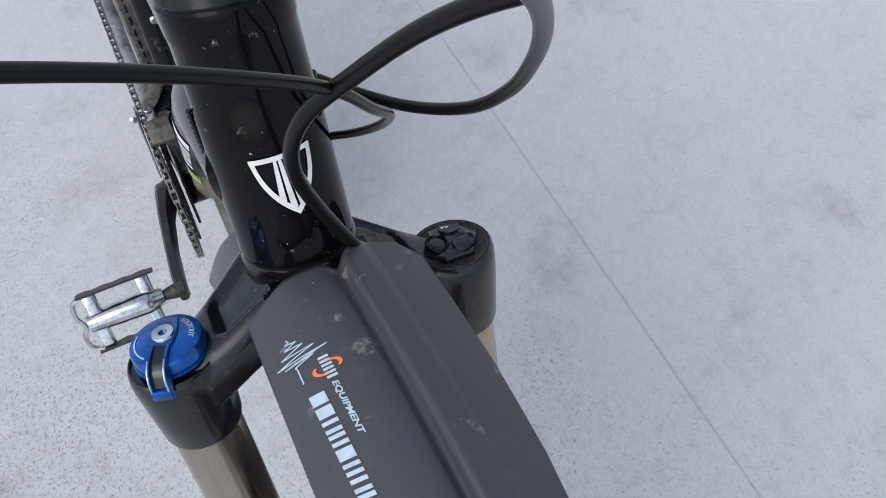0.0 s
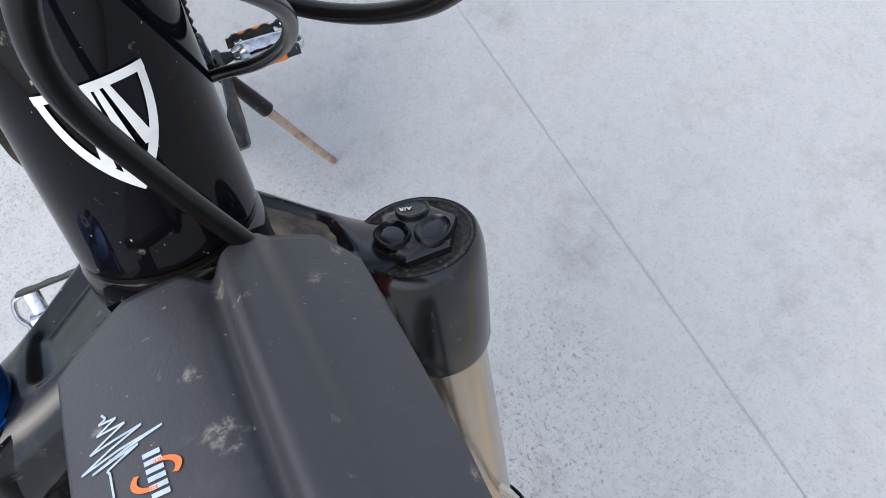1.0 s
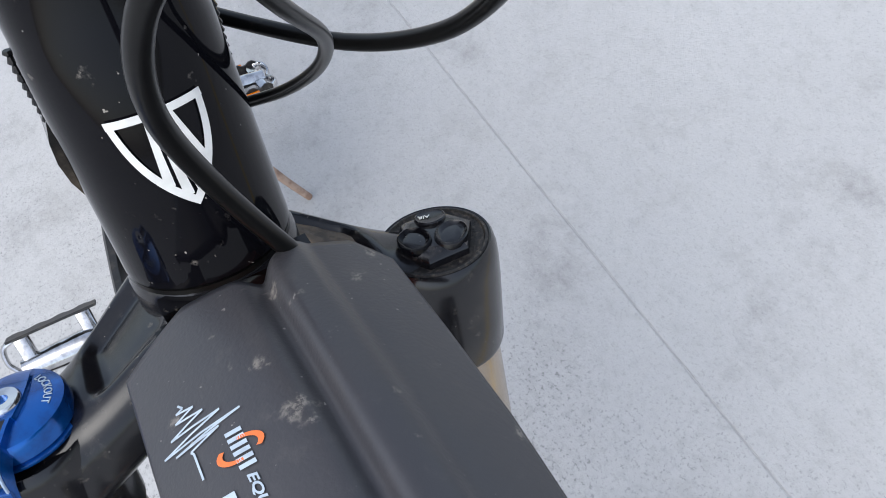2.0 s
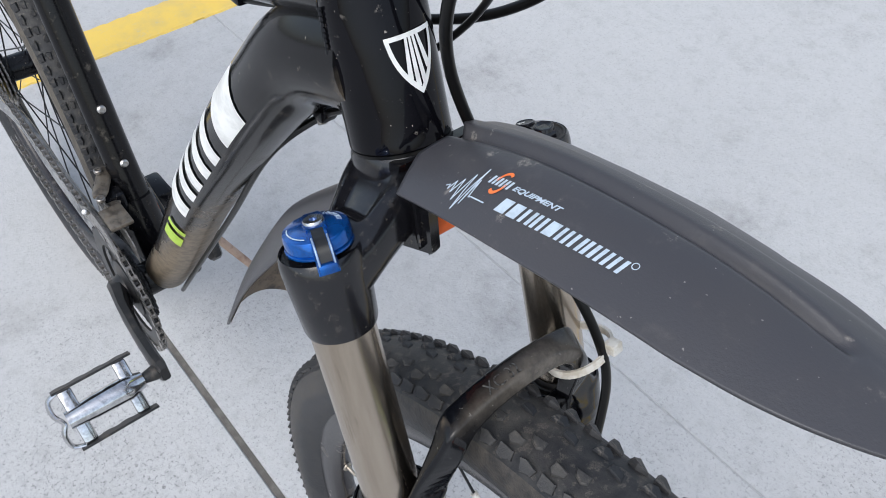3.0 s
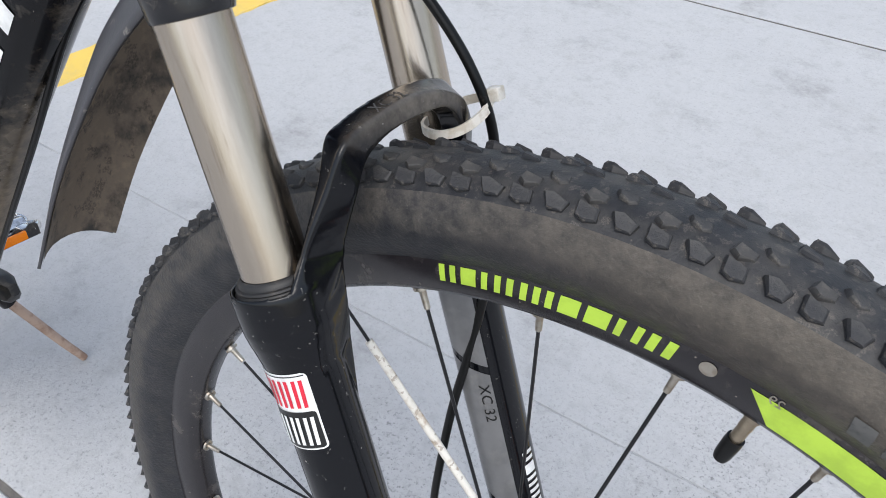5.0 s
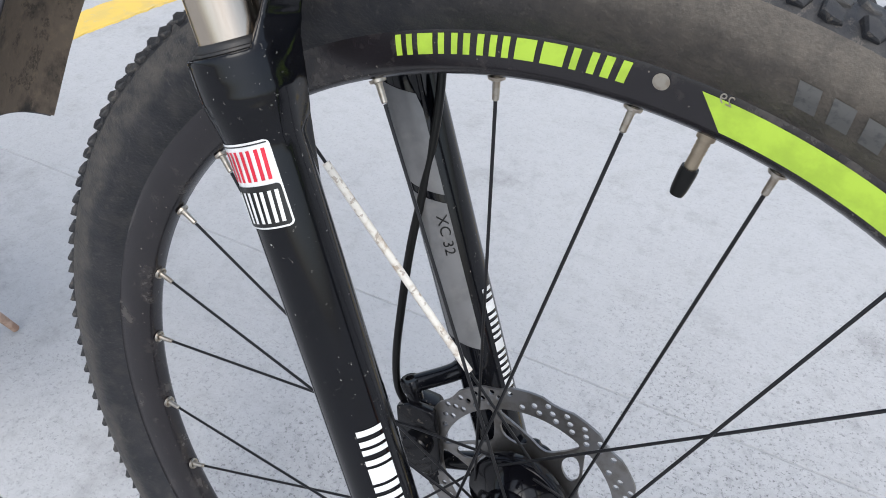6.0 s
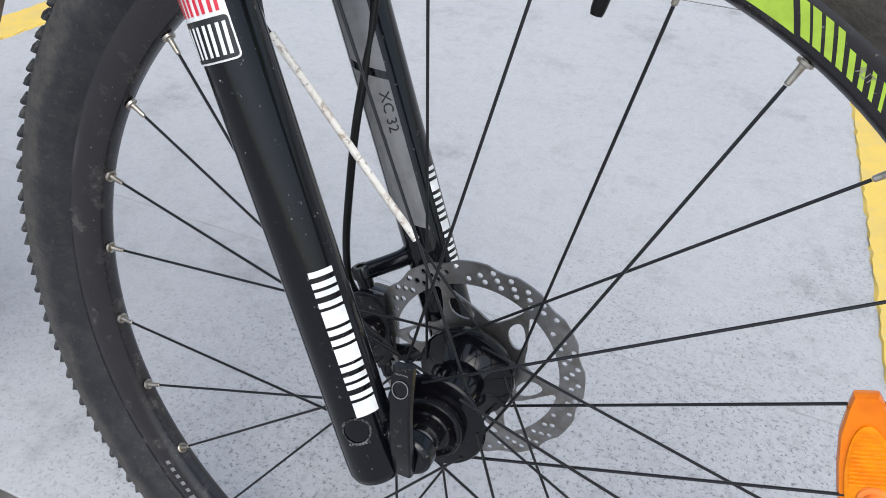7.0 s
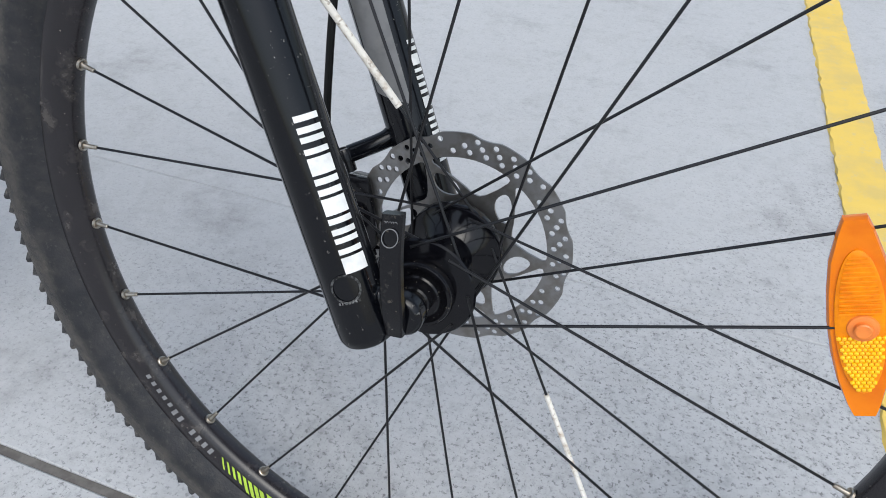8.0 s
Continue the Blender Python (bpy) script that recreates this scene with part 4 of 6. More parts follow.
RIM_W = [0.0108, 0.0110, 0.0104, 0.0092, 0.0092, 0.0100, 0.0098, 0.0078, 0.0088]
RIM_SLOT = [0.30, 0.42, 0.0, 0.0, 0.30, 0.34, 0.36, 0.0, 0.30]
for half in (0.0, math.pi):
    for k in range(9):
        th = radians(86.9) + half + sum(RIM_W[:k] + [0.0028] * k) / R_MID
        letter_block("block_mark", GREEN, rim, on_rim(th, 0.0003, R_MID), 0.0, RIM_W[k], -0.0008, 0.0090, -0.18, RIM_SLOT[k])
    rim_bar(radians(63.0) + half, radians(78.8) + half, 0.2995, 0.3130, GREEN, 0.95, "green_panel")
    for k in range(8):
        wd = (1.0, 0.9, 0.85, 0.75, 0.7, 0.6, 0.5, 0.4)[k]
        th = radians(62.5 - 1.25 * k) + half
        rim_bar(th - radians(wd * 0.95), th, 0.3005, 0.3130 if k < 4 else 0.3095, GREEN, 0.95)
    for k in range(12):
        if k != 7:
            th = radians(35.2) + half + radians(1.45) * k
            rim_bar(th, th + radians(0.7), 0.3015, 0.3085 if k > 4 else 0.3060, GREY_INK, 0)
    me = flat_shape([(0.0036 * math.cos(u), 0.0036 * math.sin(u)) for u in (2 * math.pi * i / 24 for i in range(24))])
    part("round_mark", bend(me, on_rim(radians(84.2) + half, 0.0004, 0.3105)), NIPPLE, rim)
tm = text_mesh("29", 0.0062, 0.0002)
part_mesh("lettering", warp(tm, lambda c: on_rim(radians(79.2), 0.0004, 0.3135)(Vector((c.x - 0.002, c.y - 0.002, c.z)))), NIPPLE, rim)
tm = text_mesh("TLR", 0.0052, 0.0002)
part_mesh("lettering", warp(tm, lambda c: on_rim(radians(55.8), 0.0004, 0.3065)(Vector((c.x, c.y - 0.002, c.z)))), NIPPLE, rim)

# worn grey block marks moulded on the tyre's drive side
for k in range(5):
    th = radians(64.8 + 2.3 * k)
    part("block_mark", sheet(lambda u, r: Vector((r * math.cos(u + 0.9 * (r - 0.324)), float(np.interp(r, (0.319, 0.324, 0.331, 0.339), (-0.0154, -0.0191, -0.0227, -0.0239))) - 0.0004, r * math.sin(u + 0.9 * (r - 0.324)))), lin(th, th + radians(1.5), 5), lin(0.3245, 0.3350, 6)), TYRE_INK, rim)

# valve
VTH = radians(79.5)
vb = Vector((math.cos(VTH), 0, math.sin(VTH)))
VM = Matrix.Translation(vb * 0.292) @ (-vb).to_track_quat("Z", "Y").to_matrix().to_4x4()
valve = part("valve", lathe([(0.0, -0.003), (0.0042, -0.002), (0.0042, 0.0015), (0.0032, 0.0018), (0.0030, 0.003), (0.0032, 0.004), (0.0029, 0.005), (0.0032, 0.006), (0.0029, 0.007), (0.0032, 0.008), (0.0029, 0.009), (0.0031, 0.018), (0.0, 0.018)], 20, m=VM), BRASS, rim, "threaded metal valve stem")
part("valve_cap", lathe([(0.0, 0.016), (0.0040, 0.016), (0.0042, 0.019), (0.0038, 0.0275), (0.0032, 0.0302), (0.0, 0.0307)], 20, m=VM), CABLE, rim, "black plastic valve cap")
# white sleeves slipped over two spokes
for k, f0, f1 in ((4, 0.125, 0.66), (18, 0.24, 0.60)):
    a, b = spoke_ends(k)
    part("spoke_sleeve", tube([b.lerp(a, f0), b.lerp(a, (f0 + f1) / 2), b.lerp(a, f1)], 0.0025 if k == 4 else 0.0019, 12, 1), STRAW, rim, "stained white plastic spoke sleeve")
# amber spoke reflector
RC = Vector((0.2450, -0.0035, 0.0375))
rd = Vector((0.045, 0, -0.122)).normalized()
RM = Matrix.Translation(RC) @ Matrix((( -rd.z, -rd.x, 0, 0), (0, 0, -1, 0), (rd.x, -rd.z, 0, 0), (0, 0, 0, 1)))


def reflector_outline(sc=1.0):
    hw = [(0.0, 0.0058), (0.012, 0.0066), (0.06, 0.0088), (0.2, 0.0133), (0.35, 0.0158), (0.5, 0.0166), (0.65, 0.0158), (0.8, 0.0138), (0.94, 0.0088), (0.988, 0.0066), (1.0, 0.0058)]
    pts = [(-w * sc, (t - 0.5) * 0.126 * sc) for t, w in hw] + [(w * sc, (t - 0.5) * 0.126 * sc) for t, w in hw[::-1]]
    return pts


bm = bmesh.new()
rings(bm, [[Vector((x * k, y * k2, z)) for x, y in reflector_outline()] for k, k2, z in ((0.90, 0.985, -0.0045), (1.0, 1.0, -0.0025), (1.0, 1.0, 0.001), (0.92, 0.985, 0.0035))])
refl = part("spoke_reflector", bm, AMBER, rim, "amber plastic spoke reflector clipped between spokes", RM)
lens = bmesh.new()
rings(lens, [[Vector((x * math.cos(u), y * math.sin(u), z)) for u in (2 * math.pi * i / 40 for i in range(40))] for x, y, z in ((0.0128, 0.0455, 0.0034), (0.0128, 0.0455, 0.0046), (0.0118, 0.0445, 0.0050))])
part("prism_lens", lens, AMBER_DEEP, rim, "", RM)
ribs = bmesh.new()
for i in range(13):
    y = 0.007 + i * 0.0028
    hw = 0.0108 * math.sqrt(max(0.02, 1 - (y / 0.0455) ** 2))
    block((2 * hw, 0.0014, 0.0010), (0, y, 0.0053), 0.0003, ribs, None, 1)
part("ribbing", ribs, AMBER_DEEP, rim, "", RM)["kind"] = "stuff"
cells = bmesh.new()
for i in range(15):
    for j in range(9):
        x, y = (j - 4 + 0.5 * (i % 2)) * 0.0028, -0.0085 - i * 0.00243
        if (x / 0.0116) ** 2 + (y / 0.0440) ** 2 < 1:
            lathe([(0.00150, 0.0048), (0.00132, 0.0057), (0.0004, 0.0061)], 6, cells, Matrix.Translation((x, y, 0)) @ pose(0, 0, 0, 0, 0, 30))
part("honeycomb", cells, AMBER_CELL, rim, "", RM, 20)["kind"] = "stuff"
part("clip_screw", lathe([(0.0085, 0.0045), (0.0078, 0.0062), (0.0062, 0.0066), (0.0048, 0.0066), (0.0046, 0.0092), (0.0038, 0.0098), (0.0, 0.0098)], 24, m=Matrix.Translation((0.001, -0.002, 0))), AMBER_KNOB, rim, "orange clip screw", RM)

# hub, axle and quick release
hub = part("front_hub", axle_lathe([(0.0, -0.043), (0.0105, -0.043), (0.0115, -0.040), (0.0125, -0.0375), (0.015, -0.037), (0.019, -0.0355), (0.0205, -0.0340), (0.0335, -0.0325), (0.0345, -0.031), (0.0335, -0.0293), (0.023, -0.028), (0.0175, -0.022), (0.0165, -0.005), (0.0175, 0.012), (0.024, 0.0185), (0.0335, 0.0205), (0.0345, 0.022), (0.0345, 0.0285), (0.0335, 0.0300), (0.0215, 0.0305), (0.0215, 0.034), (0.012, 0.036), (0.0105, 0.049), (0.0, 0.049)], 56), HUB_BLACK, bike, "black front hub with spoke flanges")
part("axle_cone_cover", axle_lathe([(0.0, -0.0345), (0.0215, -0.0345), (0.0222, -0.0365), (0.0222, -0.0405), (0.0212, -0.0420), (0.0195, -0.0420), (0.0172, -0.0400), (0.0150, -0.0395), (0.0150, -0.0430), (0.0140, -0.0440), (0.0, -0.0440)], 48), SATIN_BLACK, hub, "grimy black dished seal cover")
part("axle_nut", axle_lathe([(0.0, -0.0505), (0.0096, -0.0505), (0.0108, -0.0496), (0.0110, -0.0470), (0.0104, -0.0462), (0.0104, -0.043), (0.0, -0.043)], 40), SATIN_BLACK, hub, "black axle locknut")
part("skewer_end", axle_lathe([(0.0, -0.0600), (0.0044, -0.0600), (0.0046, -0.0560), (0.0060, -0.0556), (0.0072, -0.0548), (0.0078, -0.0530), (0.0078, -0.0508), (0.0070, -0.0502), (0.0, -0.0500)], 32), STEEL, hub, "bright skewer end")
lev = bmesh.new()
line = spline([(-0.0012, -0.0715, -0.0105), (-0.0022, -0.0745, 0.006), (-0.0040, -0.0755, 0.026), (-0.0058, -0.0745, 0.047), (-0.0068, -0.0715, 0.0695)], 8)
rings(lev, [[p + Vector((0.95, -0.2, 0.25)).normalized() * a * w + Vector((0.2, 1.0, 0.1)).normalized() * b * 0.0024 for a, b in ((-1, -0.6), (-0.85, -1), (0.85, -1), (1, -0.6), (1, 0.6), (0.85, 1), (-0.85, 1), (-1, 0.6))] for p, w in zip(line, lerp_list([0.0060, 0.0072, 0.0075, 0.0075, 0.0075, 0.0072], len(line)))])
qr = part("quick_release_lever", lev, SATIN_BLACK, bike, "black quick release lever, closed against the leg")
part("lever_boss", lathe([(0.0, -0.0040), (0.0030, -0.0040), (0.0042, -0.0034), (0.0048, -0.0022), (0.0048, 0.0002), (0.0, 0.0002)], 28, m=Matrix.Translation((0.0022, -0.0680, -0.0035)) @ pose(0, 0, 0, 90, 0, 10) @ Matrix.Diagonal((0.50, 1.55, 1, 1))), CAM_METAL, qr, "grimy oval cam end")
tm = text_mesh("CLOSE", 0.0036, 0.0002, width=0.0095)
part_mesh("lettering", warp(tm, lambda c: Vector((-0.0026 - c.x * 0.95, -0.0754 - c.z + c.x * 0.2, 0.0665 - c.y - c.x * 0.25))), GREY_INK, qr)
ringm = poly_plate([[(0.0058 * math.cos(u), 0.0058 * math.sin(u)) for u in lin(0, 2 * math.pi * 31 / 32, 32)], [(0.0053 * math.cos(u), 0.0053 * math.sin(u)) for u in lin(0, 2 * math.pi * 31 / 32, 32)]], 0.0002)
part_mesh("round_mark", warp(ringm, lambda c: Vector((-0.0064 + c.x * 0.95, -0.0766 - c.z - c.x * 0.2 + c.y * 0.12, 0.0560 + c.y + c.x * 0.25))), GREY_INK, qr)

# brake rotor
out = []
for i in range(240):
    u = 2 * math.pi * i / 240
    w = (i / 240 * 12) % 1
    out.append(((0.0800 - 0.0022 * (w > 0.5) * math.sin((w - 0.5) * 2 * math.pi)) * math.cos(u), (0.0800 - 0.0022 * (w > 0.5) * math.sin((w - 0.5) * 2 * math.pi)) * math.sin(u)))
cut = [out, [(0.0195 * math.cos(u), 0.0195 * math.sin(u)) for u in lin(0, 2 * math.pi * 39 / 40, 40)]]
for k in range(6):
    u0 = 2 * math.pi * k / 6
    # one long rounded window and one small teardrop in each sixth
    win = [(0.0625 * math.cos(u0 + u), 0.0625 * math.sin(u0 + u)) for u in lin(0.05, 0.93, 12)]
    for r, u in ((0.0612, 0.96), (0.0590, 0.955), (0.0535, 0.86), (0.0480, 0.73), (0.0430, 0.57), (0.0400, 0.46), (0.0385, 0.36), (0.0388, 0.26), (0.0420, 0.17), (0.0500, 0.07), (0.0590, 0.015), (0.0615, 0.02)):
        win.append((r * math.cos(u0 + u), r * math.sin(u0 + u)))
    cut.append(win)
    drop = []
    for q in lin(0, 2 * math.pi * 15 / 16, 16):
        r, u = 0.0435 + 0.0085 * math.cos(q), 0.86 + (0.180 - 0.07 * math.cos(q)) * math.sin(q) + 0.10 * math.cos(q)
        drop.append((r * math.cos(u0 + u), r * math.sin(u0 + u)))
    cut.append(drop)
for k in range(36):
    for j, r in enumerate((0.0670, 0.0712, 0.0754)):
        u = 2 * math.pi * (k + 0.32 * j) / 36
        if (k + j) % 6 == 5:
            continue
        cut.append([(r * math.cos(u) + 0.0021 * math.cos(q), r * math.sin(u) + 0.0021 * math.sin(q)) for q in lin(0, 2 * math.pi * 9 / 10, 10)])
part_mesh("brake_rotor", poly_plate(cut, 0.0018), ROTOR, bike, "drilled steel disc brake rotor with a wavy edge", Matrix.Translation((0, 0.0375, 0)) @ pose(0, 0, 0, 90, 0, 0))
# caliper behind the left leg
cal = bmesh.new()
for body in ([(-0.099, 0.030, 0.026), (-0.090, 0.030, 0.033), (-0.070, 0.030, 0.034), (-0.064, 0.030, 0.010), (-0.060, 0.030, -0.016), (-0.066, 0.030, -0.026), (-0.084, 0.030, -0.028), (-0.096, 0.030, 0.004)],
             [(-0.104, 0.044, 0.010), (-0.092, 0.044, 0.026), (-0.074, 0.044, 0.026), (-0.068, 0.044, 0.002), (-0.066, 0.044, -0.024), (-0.086, 0.044, -0.030), (-0.102, 0.044, -0.004)]):
    c = bmesh.new()
    add_hull(c, [Vector(p) for p in body] + [Vector((p[0] - 0.002, p[1] + (0.009 if p[1] < 0.04 else 0.017), p[2] - 0.002)) for p in body])
    bmesh.ops.dissolve_limit(c, angle_limit=radians(3), verts=c.verts, edges=c.edges)
    bmesh.ops.bevel(c, geom=c.edges[:], offset=0.0024, segments=3, profile=0.5, affect="EDGES", clamp_overlap=True)
    me = bpy.data.meshes.new("half")
    c.to_mesh(me)
    c.free()
    cal.from_mesh(me)
    bpy.data.meshes.remove(me)
axle_lathe([(0.0, 0.0225), (0.0095, 0.0225), (0.0108, 0.0240), (0.0112, 0.0310), (0.0, 0.0310)], 28, cal, (-0.0790, 0.0010))
caliper = part("brake_caliper", cal, SATIN_BLACK, bike, "black disc brake caliper")
for line, rad in (([(-0.054, 0.0630, 0.068), (-0.062, 0.0590, 0.0605), (-0.070, 0.052, 0.0545), (-0.0895, 0.041, 0.0445)], [0.0130, 0.0100, 0.0078, 0.0066, 0.0064, 0.0064]), ([(-0.020, 0.058, -0.012), (-0.045, 0.056, -0.022), (-0.068, 0.048, -0.026)], [0.010, 0.0075, 0.0064])):
    part("post_mount", tube(line, rad, 18, 4), LOWER_BLACK, caliper)
for x, y, z in ((-0.0925, 0.0385, 0.0435), (-0.070, 0.040, -0.028)):
    part("bolt", lathe([(0.0, -0.0120), (0.0058, -0.0120), (0.0060, -0.0040), (0.0074, -0.0034), (0.0076, 0.0030), (0.0066, 0.0050), (0.0034, 0.0052), (0.0030, 0.0022), (0.0, 0.0022)], 24, m=Matrix.Translation((x, y, z)) @ pose(0, 0, 0, 0, -22, 0)), SATIN_BLACK, caliper)
part("banjo_bolt", axle_lathe([(0.0, 0.0415), (0.0034, 0.0415), (0.0040, 0.0425), (0.0058, 0.0428), (0.0060, 0.0470), (0.0, 0.0470)], 20, None, (-0.0920, 0.0100)), CAM_METAL, caliper)

# ---------------------------------------------------------------- frame
HS = FORK @ Matrix.Translation((STEER_W, 0, 0))
head = part("head_tube", lathe([(0.0, 0.5040), (0.0244, 0.5040), (0.0252, 0.5048), (0.0252, 0.5085), (0.0251, 0.5095), (0.0250, 0.52), (0.0247, 0.55), (0.0244, 0.570), (0.0238, 0.575), (0.0236, 0.60), (0.0242, 0.602), (0.0242, 0.612), (0.0225, 0.614), (0.0, 0.614)], 64), GLOSS_BLACK, bike, "glossy black head tube with a white shield emblem", HS)
part("headset_ring", lathe([(0.0230, 0.5018), (0.0249, 0.5022), (0.0249, 0.5038), (0.0230, 0.5040)], 48, caps=False), CABLE, head)
top_ring = part("headset_cover", lathe([(0.0, 0.613), (0.0232, 0.613), (0.0238, 0.6145), (0.0225, 0.6185), (0.0170, 0.621), (0.0, 0.621)], 48), SATIN_BLACK, head)


def on_head(c, lift=0.0004):
    r = 0.0249 + lift
    x = c.x + float(np.interp(c.y, (0.529, 0.557), (0.0006, -0.0008)))
    return Vector((r * math.cos(x / r), r * math.sin(x / r), c.y + 0.04 * c.x))


def head_shape(outline, cuts=2):
    part("emblem", bend(flat_shape(outline, cuts), on_head), WHITE, head, "white shield emblem")


SH_T, SH_B, SH_W = 0.5571, 0.5290, 0.0124
# outline bands of the shield, then its rays


def shield_edge(t):
    return SH_W * (1 - 0.16 * t - 0.84 * t ** 2.6)


for s in (-1, 1):
    ts = lin(0, 1, 14)
    o = [(s * shield_edge(t), SH_T - t * (SH_T - SH_B)) for t in ts]
    i = [(s * max(0, shield_edge(t) - 0.0018 - 0.0005 * t), SH_T - t * (SH_T - SH_B) + 0.0010 * t) for t in ts]
    for k in range(13):
        head_shape([o[k], o[k + 1], i[k + 1], i[k]], 1)
part("emblem", sheet(lambda x, y: on_head(Vector((x, y, 0)), 0.0005), lin(-SH_W, SH_W, 28), [SH_T - 0.0021, SH_T]), WHITE, head, "white shield emblem")
for x0, x1, w0, w1, t1 in ((-0.0026, -0.0046, 0.0006, 0.0013, 0.73), (-0.0008, -0.0012, 0.0006, 0.0013, 0.87), (0.0010, 0.0024, 0.0006, 0.0013, 0.85), (0.0030, 0.0063, 0.0007, 0.0015, 0.63)):
    y1 = SH_T - t1 * (SH_T - SH_B)
    head_shape([(x0 - w0, SH_T - 0.001), (x0 + w0, SH_T - 0.001), (x1 + w1, y1), (x1 - w1, y1)], 2)

DT = [(-0.244, 0.006, 0.486), (-0.300, 0.006, 0.462), (-0.338, 0.006, 0.424), (-0.402, 0.005, 0.344), (-0.500, 0.004, 0.212), (-0.610, 0.002, 0.046), (-0.680, 0.001, -0.050)]
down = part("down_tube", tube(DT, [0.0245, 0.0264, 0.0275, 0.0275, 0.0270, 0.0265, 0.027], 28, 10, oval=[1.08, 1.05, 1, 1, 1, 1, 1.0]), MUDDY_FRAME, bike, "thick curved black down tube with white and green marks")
top_t = part("top_tube", tube([(-0.255, 0.007, 0.520), (-0.320, 0.006, 0.500), (-0.42, 0.005, 0.466), (-0.56, 0.004, 0.425), (-0.70, 0.003, 0.39), (-0.82, 0.003, 0.365)], [0.019, 0.0185, 0.0175, 0.017, 0.016, 0.016], 24, 8, oval=1.12), FRAME_BLACK, bike, "black top tube")
seat_t = part("seat_tube", tube([(-0.690, 0.001, -0.055), (-0.750, 0.002, 0.10), (-0.814, 0.003, 0.30), (-0.845, 0.003, 0.42)], [0.019, 0.0175, 0.0172, 0.0172], 24, 8), FRAME_BLACK, bike, "black seat tube")
for x, z in ((-0.7490, 0.151), (-0.7290, 0.087)):
    part("bottle_bolt", lathe([(0.0, 0.0), (0.0048, 0.0), (0.0048, 0.0035), (0.003, 0.005), (0.0, 0.005)], 16, m=Matrix.Translation((x, 0.002, z)) @ pose(0, 0, 0, 0, 75, 0)), STEEL, seat_t, "bright bottle cage bolt")
part("seat_clamp_band", tube([(-0.7130, 0.001, 0.004), (-0.7265, 0.001, 0.038)], 0.0215, 24, 2), SATIN_BLACK, seat_t)
bb = part("bottom_bracket", axle_lathe([(0.0, -0.037), (0.020, -0.037), (0.0215, -0.034), (0.0215, 0.034), (0.020, 0.037), (0.0, 0.037)], 32, None, (-0.685, -0.058)), FRAME_BLACK, bike, "dusty black bottom bracket shell")
for s in (-1, 1):
    part("chainstay", tube([(-0.70, s * 0.026, -0.056), (-0.78, s * 0.036, -0.048), (-0.90, s * 0.041, -0.026), (-1.02, s * 0.042, -0.010), (-1.12, s * 0.066, 0.0)], [0.011, 0.0105, 0.0090, 0.0085, 0.0085], 16, 6, oval=1.3), STAY_SHEEN if s < 0 else FRAME_BLACK, bike, "black chainstay with its sky sheen painted in grey" if s < 0 else "black chainstay")
    part("seatstay", tube([(-0.815, s * 0.018, 0.375), (-0.88, s * 0.045, 0.28), (-1.02, s * 0.062, 0.12), (-1.12, s * 0.070, 0.01)], [0.010, 0.0095, 0.009, 0.008], 16, 6), FRAME_BLACK, bike, "black seatstay")


# marks on the down tube: x along the tube from the head end, y round it
DT_LINE = spline(DT, 10)
DT_LEN = np.concatenate([[0], np.cumsum([(b - a).length for a, b in zip(DT_LINE, DT_LINE[1:])])])


def on_down(c, lift=0.0006):
    i = int(np.clip(np.searchsorted(DT_LEN, c.x) - 1, 0, len(DT_LINE) - 2))
    f = (c.x - DT_LEN[i]) / (DT_LEN[i + 1] - DT_LEN[i])
    p = DT_LINE[i].lerp(DT_LINE[i + 1], f)
    t = (DT_LINE[i + 1] - DT_LINE[i]).normalized()
    right = Vector((0, -1, 0))
    up = right.cross(t)
    r = 0.0276 + lift
    a = c.y / r
    return p + right * r * math.cos(a) + up * r * math.sin(a)


for x0, x1, slot in ((0.120, 0.172, 0.0), (0.196, 0.250, 0.30), (0.268, 0.318, 0.26), (0.340, 0.368, 0.0)):
    letter_block("block_mark", WHITE, down, on_down, x0, x1, -0.021, 0.0135, 0.45, slot, "", 8, 8)
for x0, x1 in ((0.420, 0.430), (0.440, 0.466)):
    letter_block("green_stripe", GREEN, down, on_down, x0, x1, -0.002, 0.020, 0.5, 0, "", 4, 12)
guide = part("cable_guide", block((0.011, 0.013, 0.010), (-0.3195, 0.022, 0.4035), 0.003), SATIN_BLACK, bike, "dusty black cable guide bolted under the down tube")
part("bolt", lathe([(0.0, 0.0), (0.0042, 0.0), (0.0042, 0.005), (0.0, 0.006)], 14, m=Matrix.Translation((-0.322, 0.021, 0.400)) @ pose(0, 0, 0, 0, 140, 0)), DARK_METAL, guide)
part("rear_cable", tube([(-0.262, 0.030, 0.452), (-0.290, 0.026, 0.424), (-0.324, 0.020, 0.397), (-0.375, 0.008, 0.337), (-0.45, 0.004, 0.222), (-0.56, 0.002, 0.062), (-0.640, 0.0, -0.055)], 0.0026, 10), CABLE, bike, "black cable housing under the down tube")

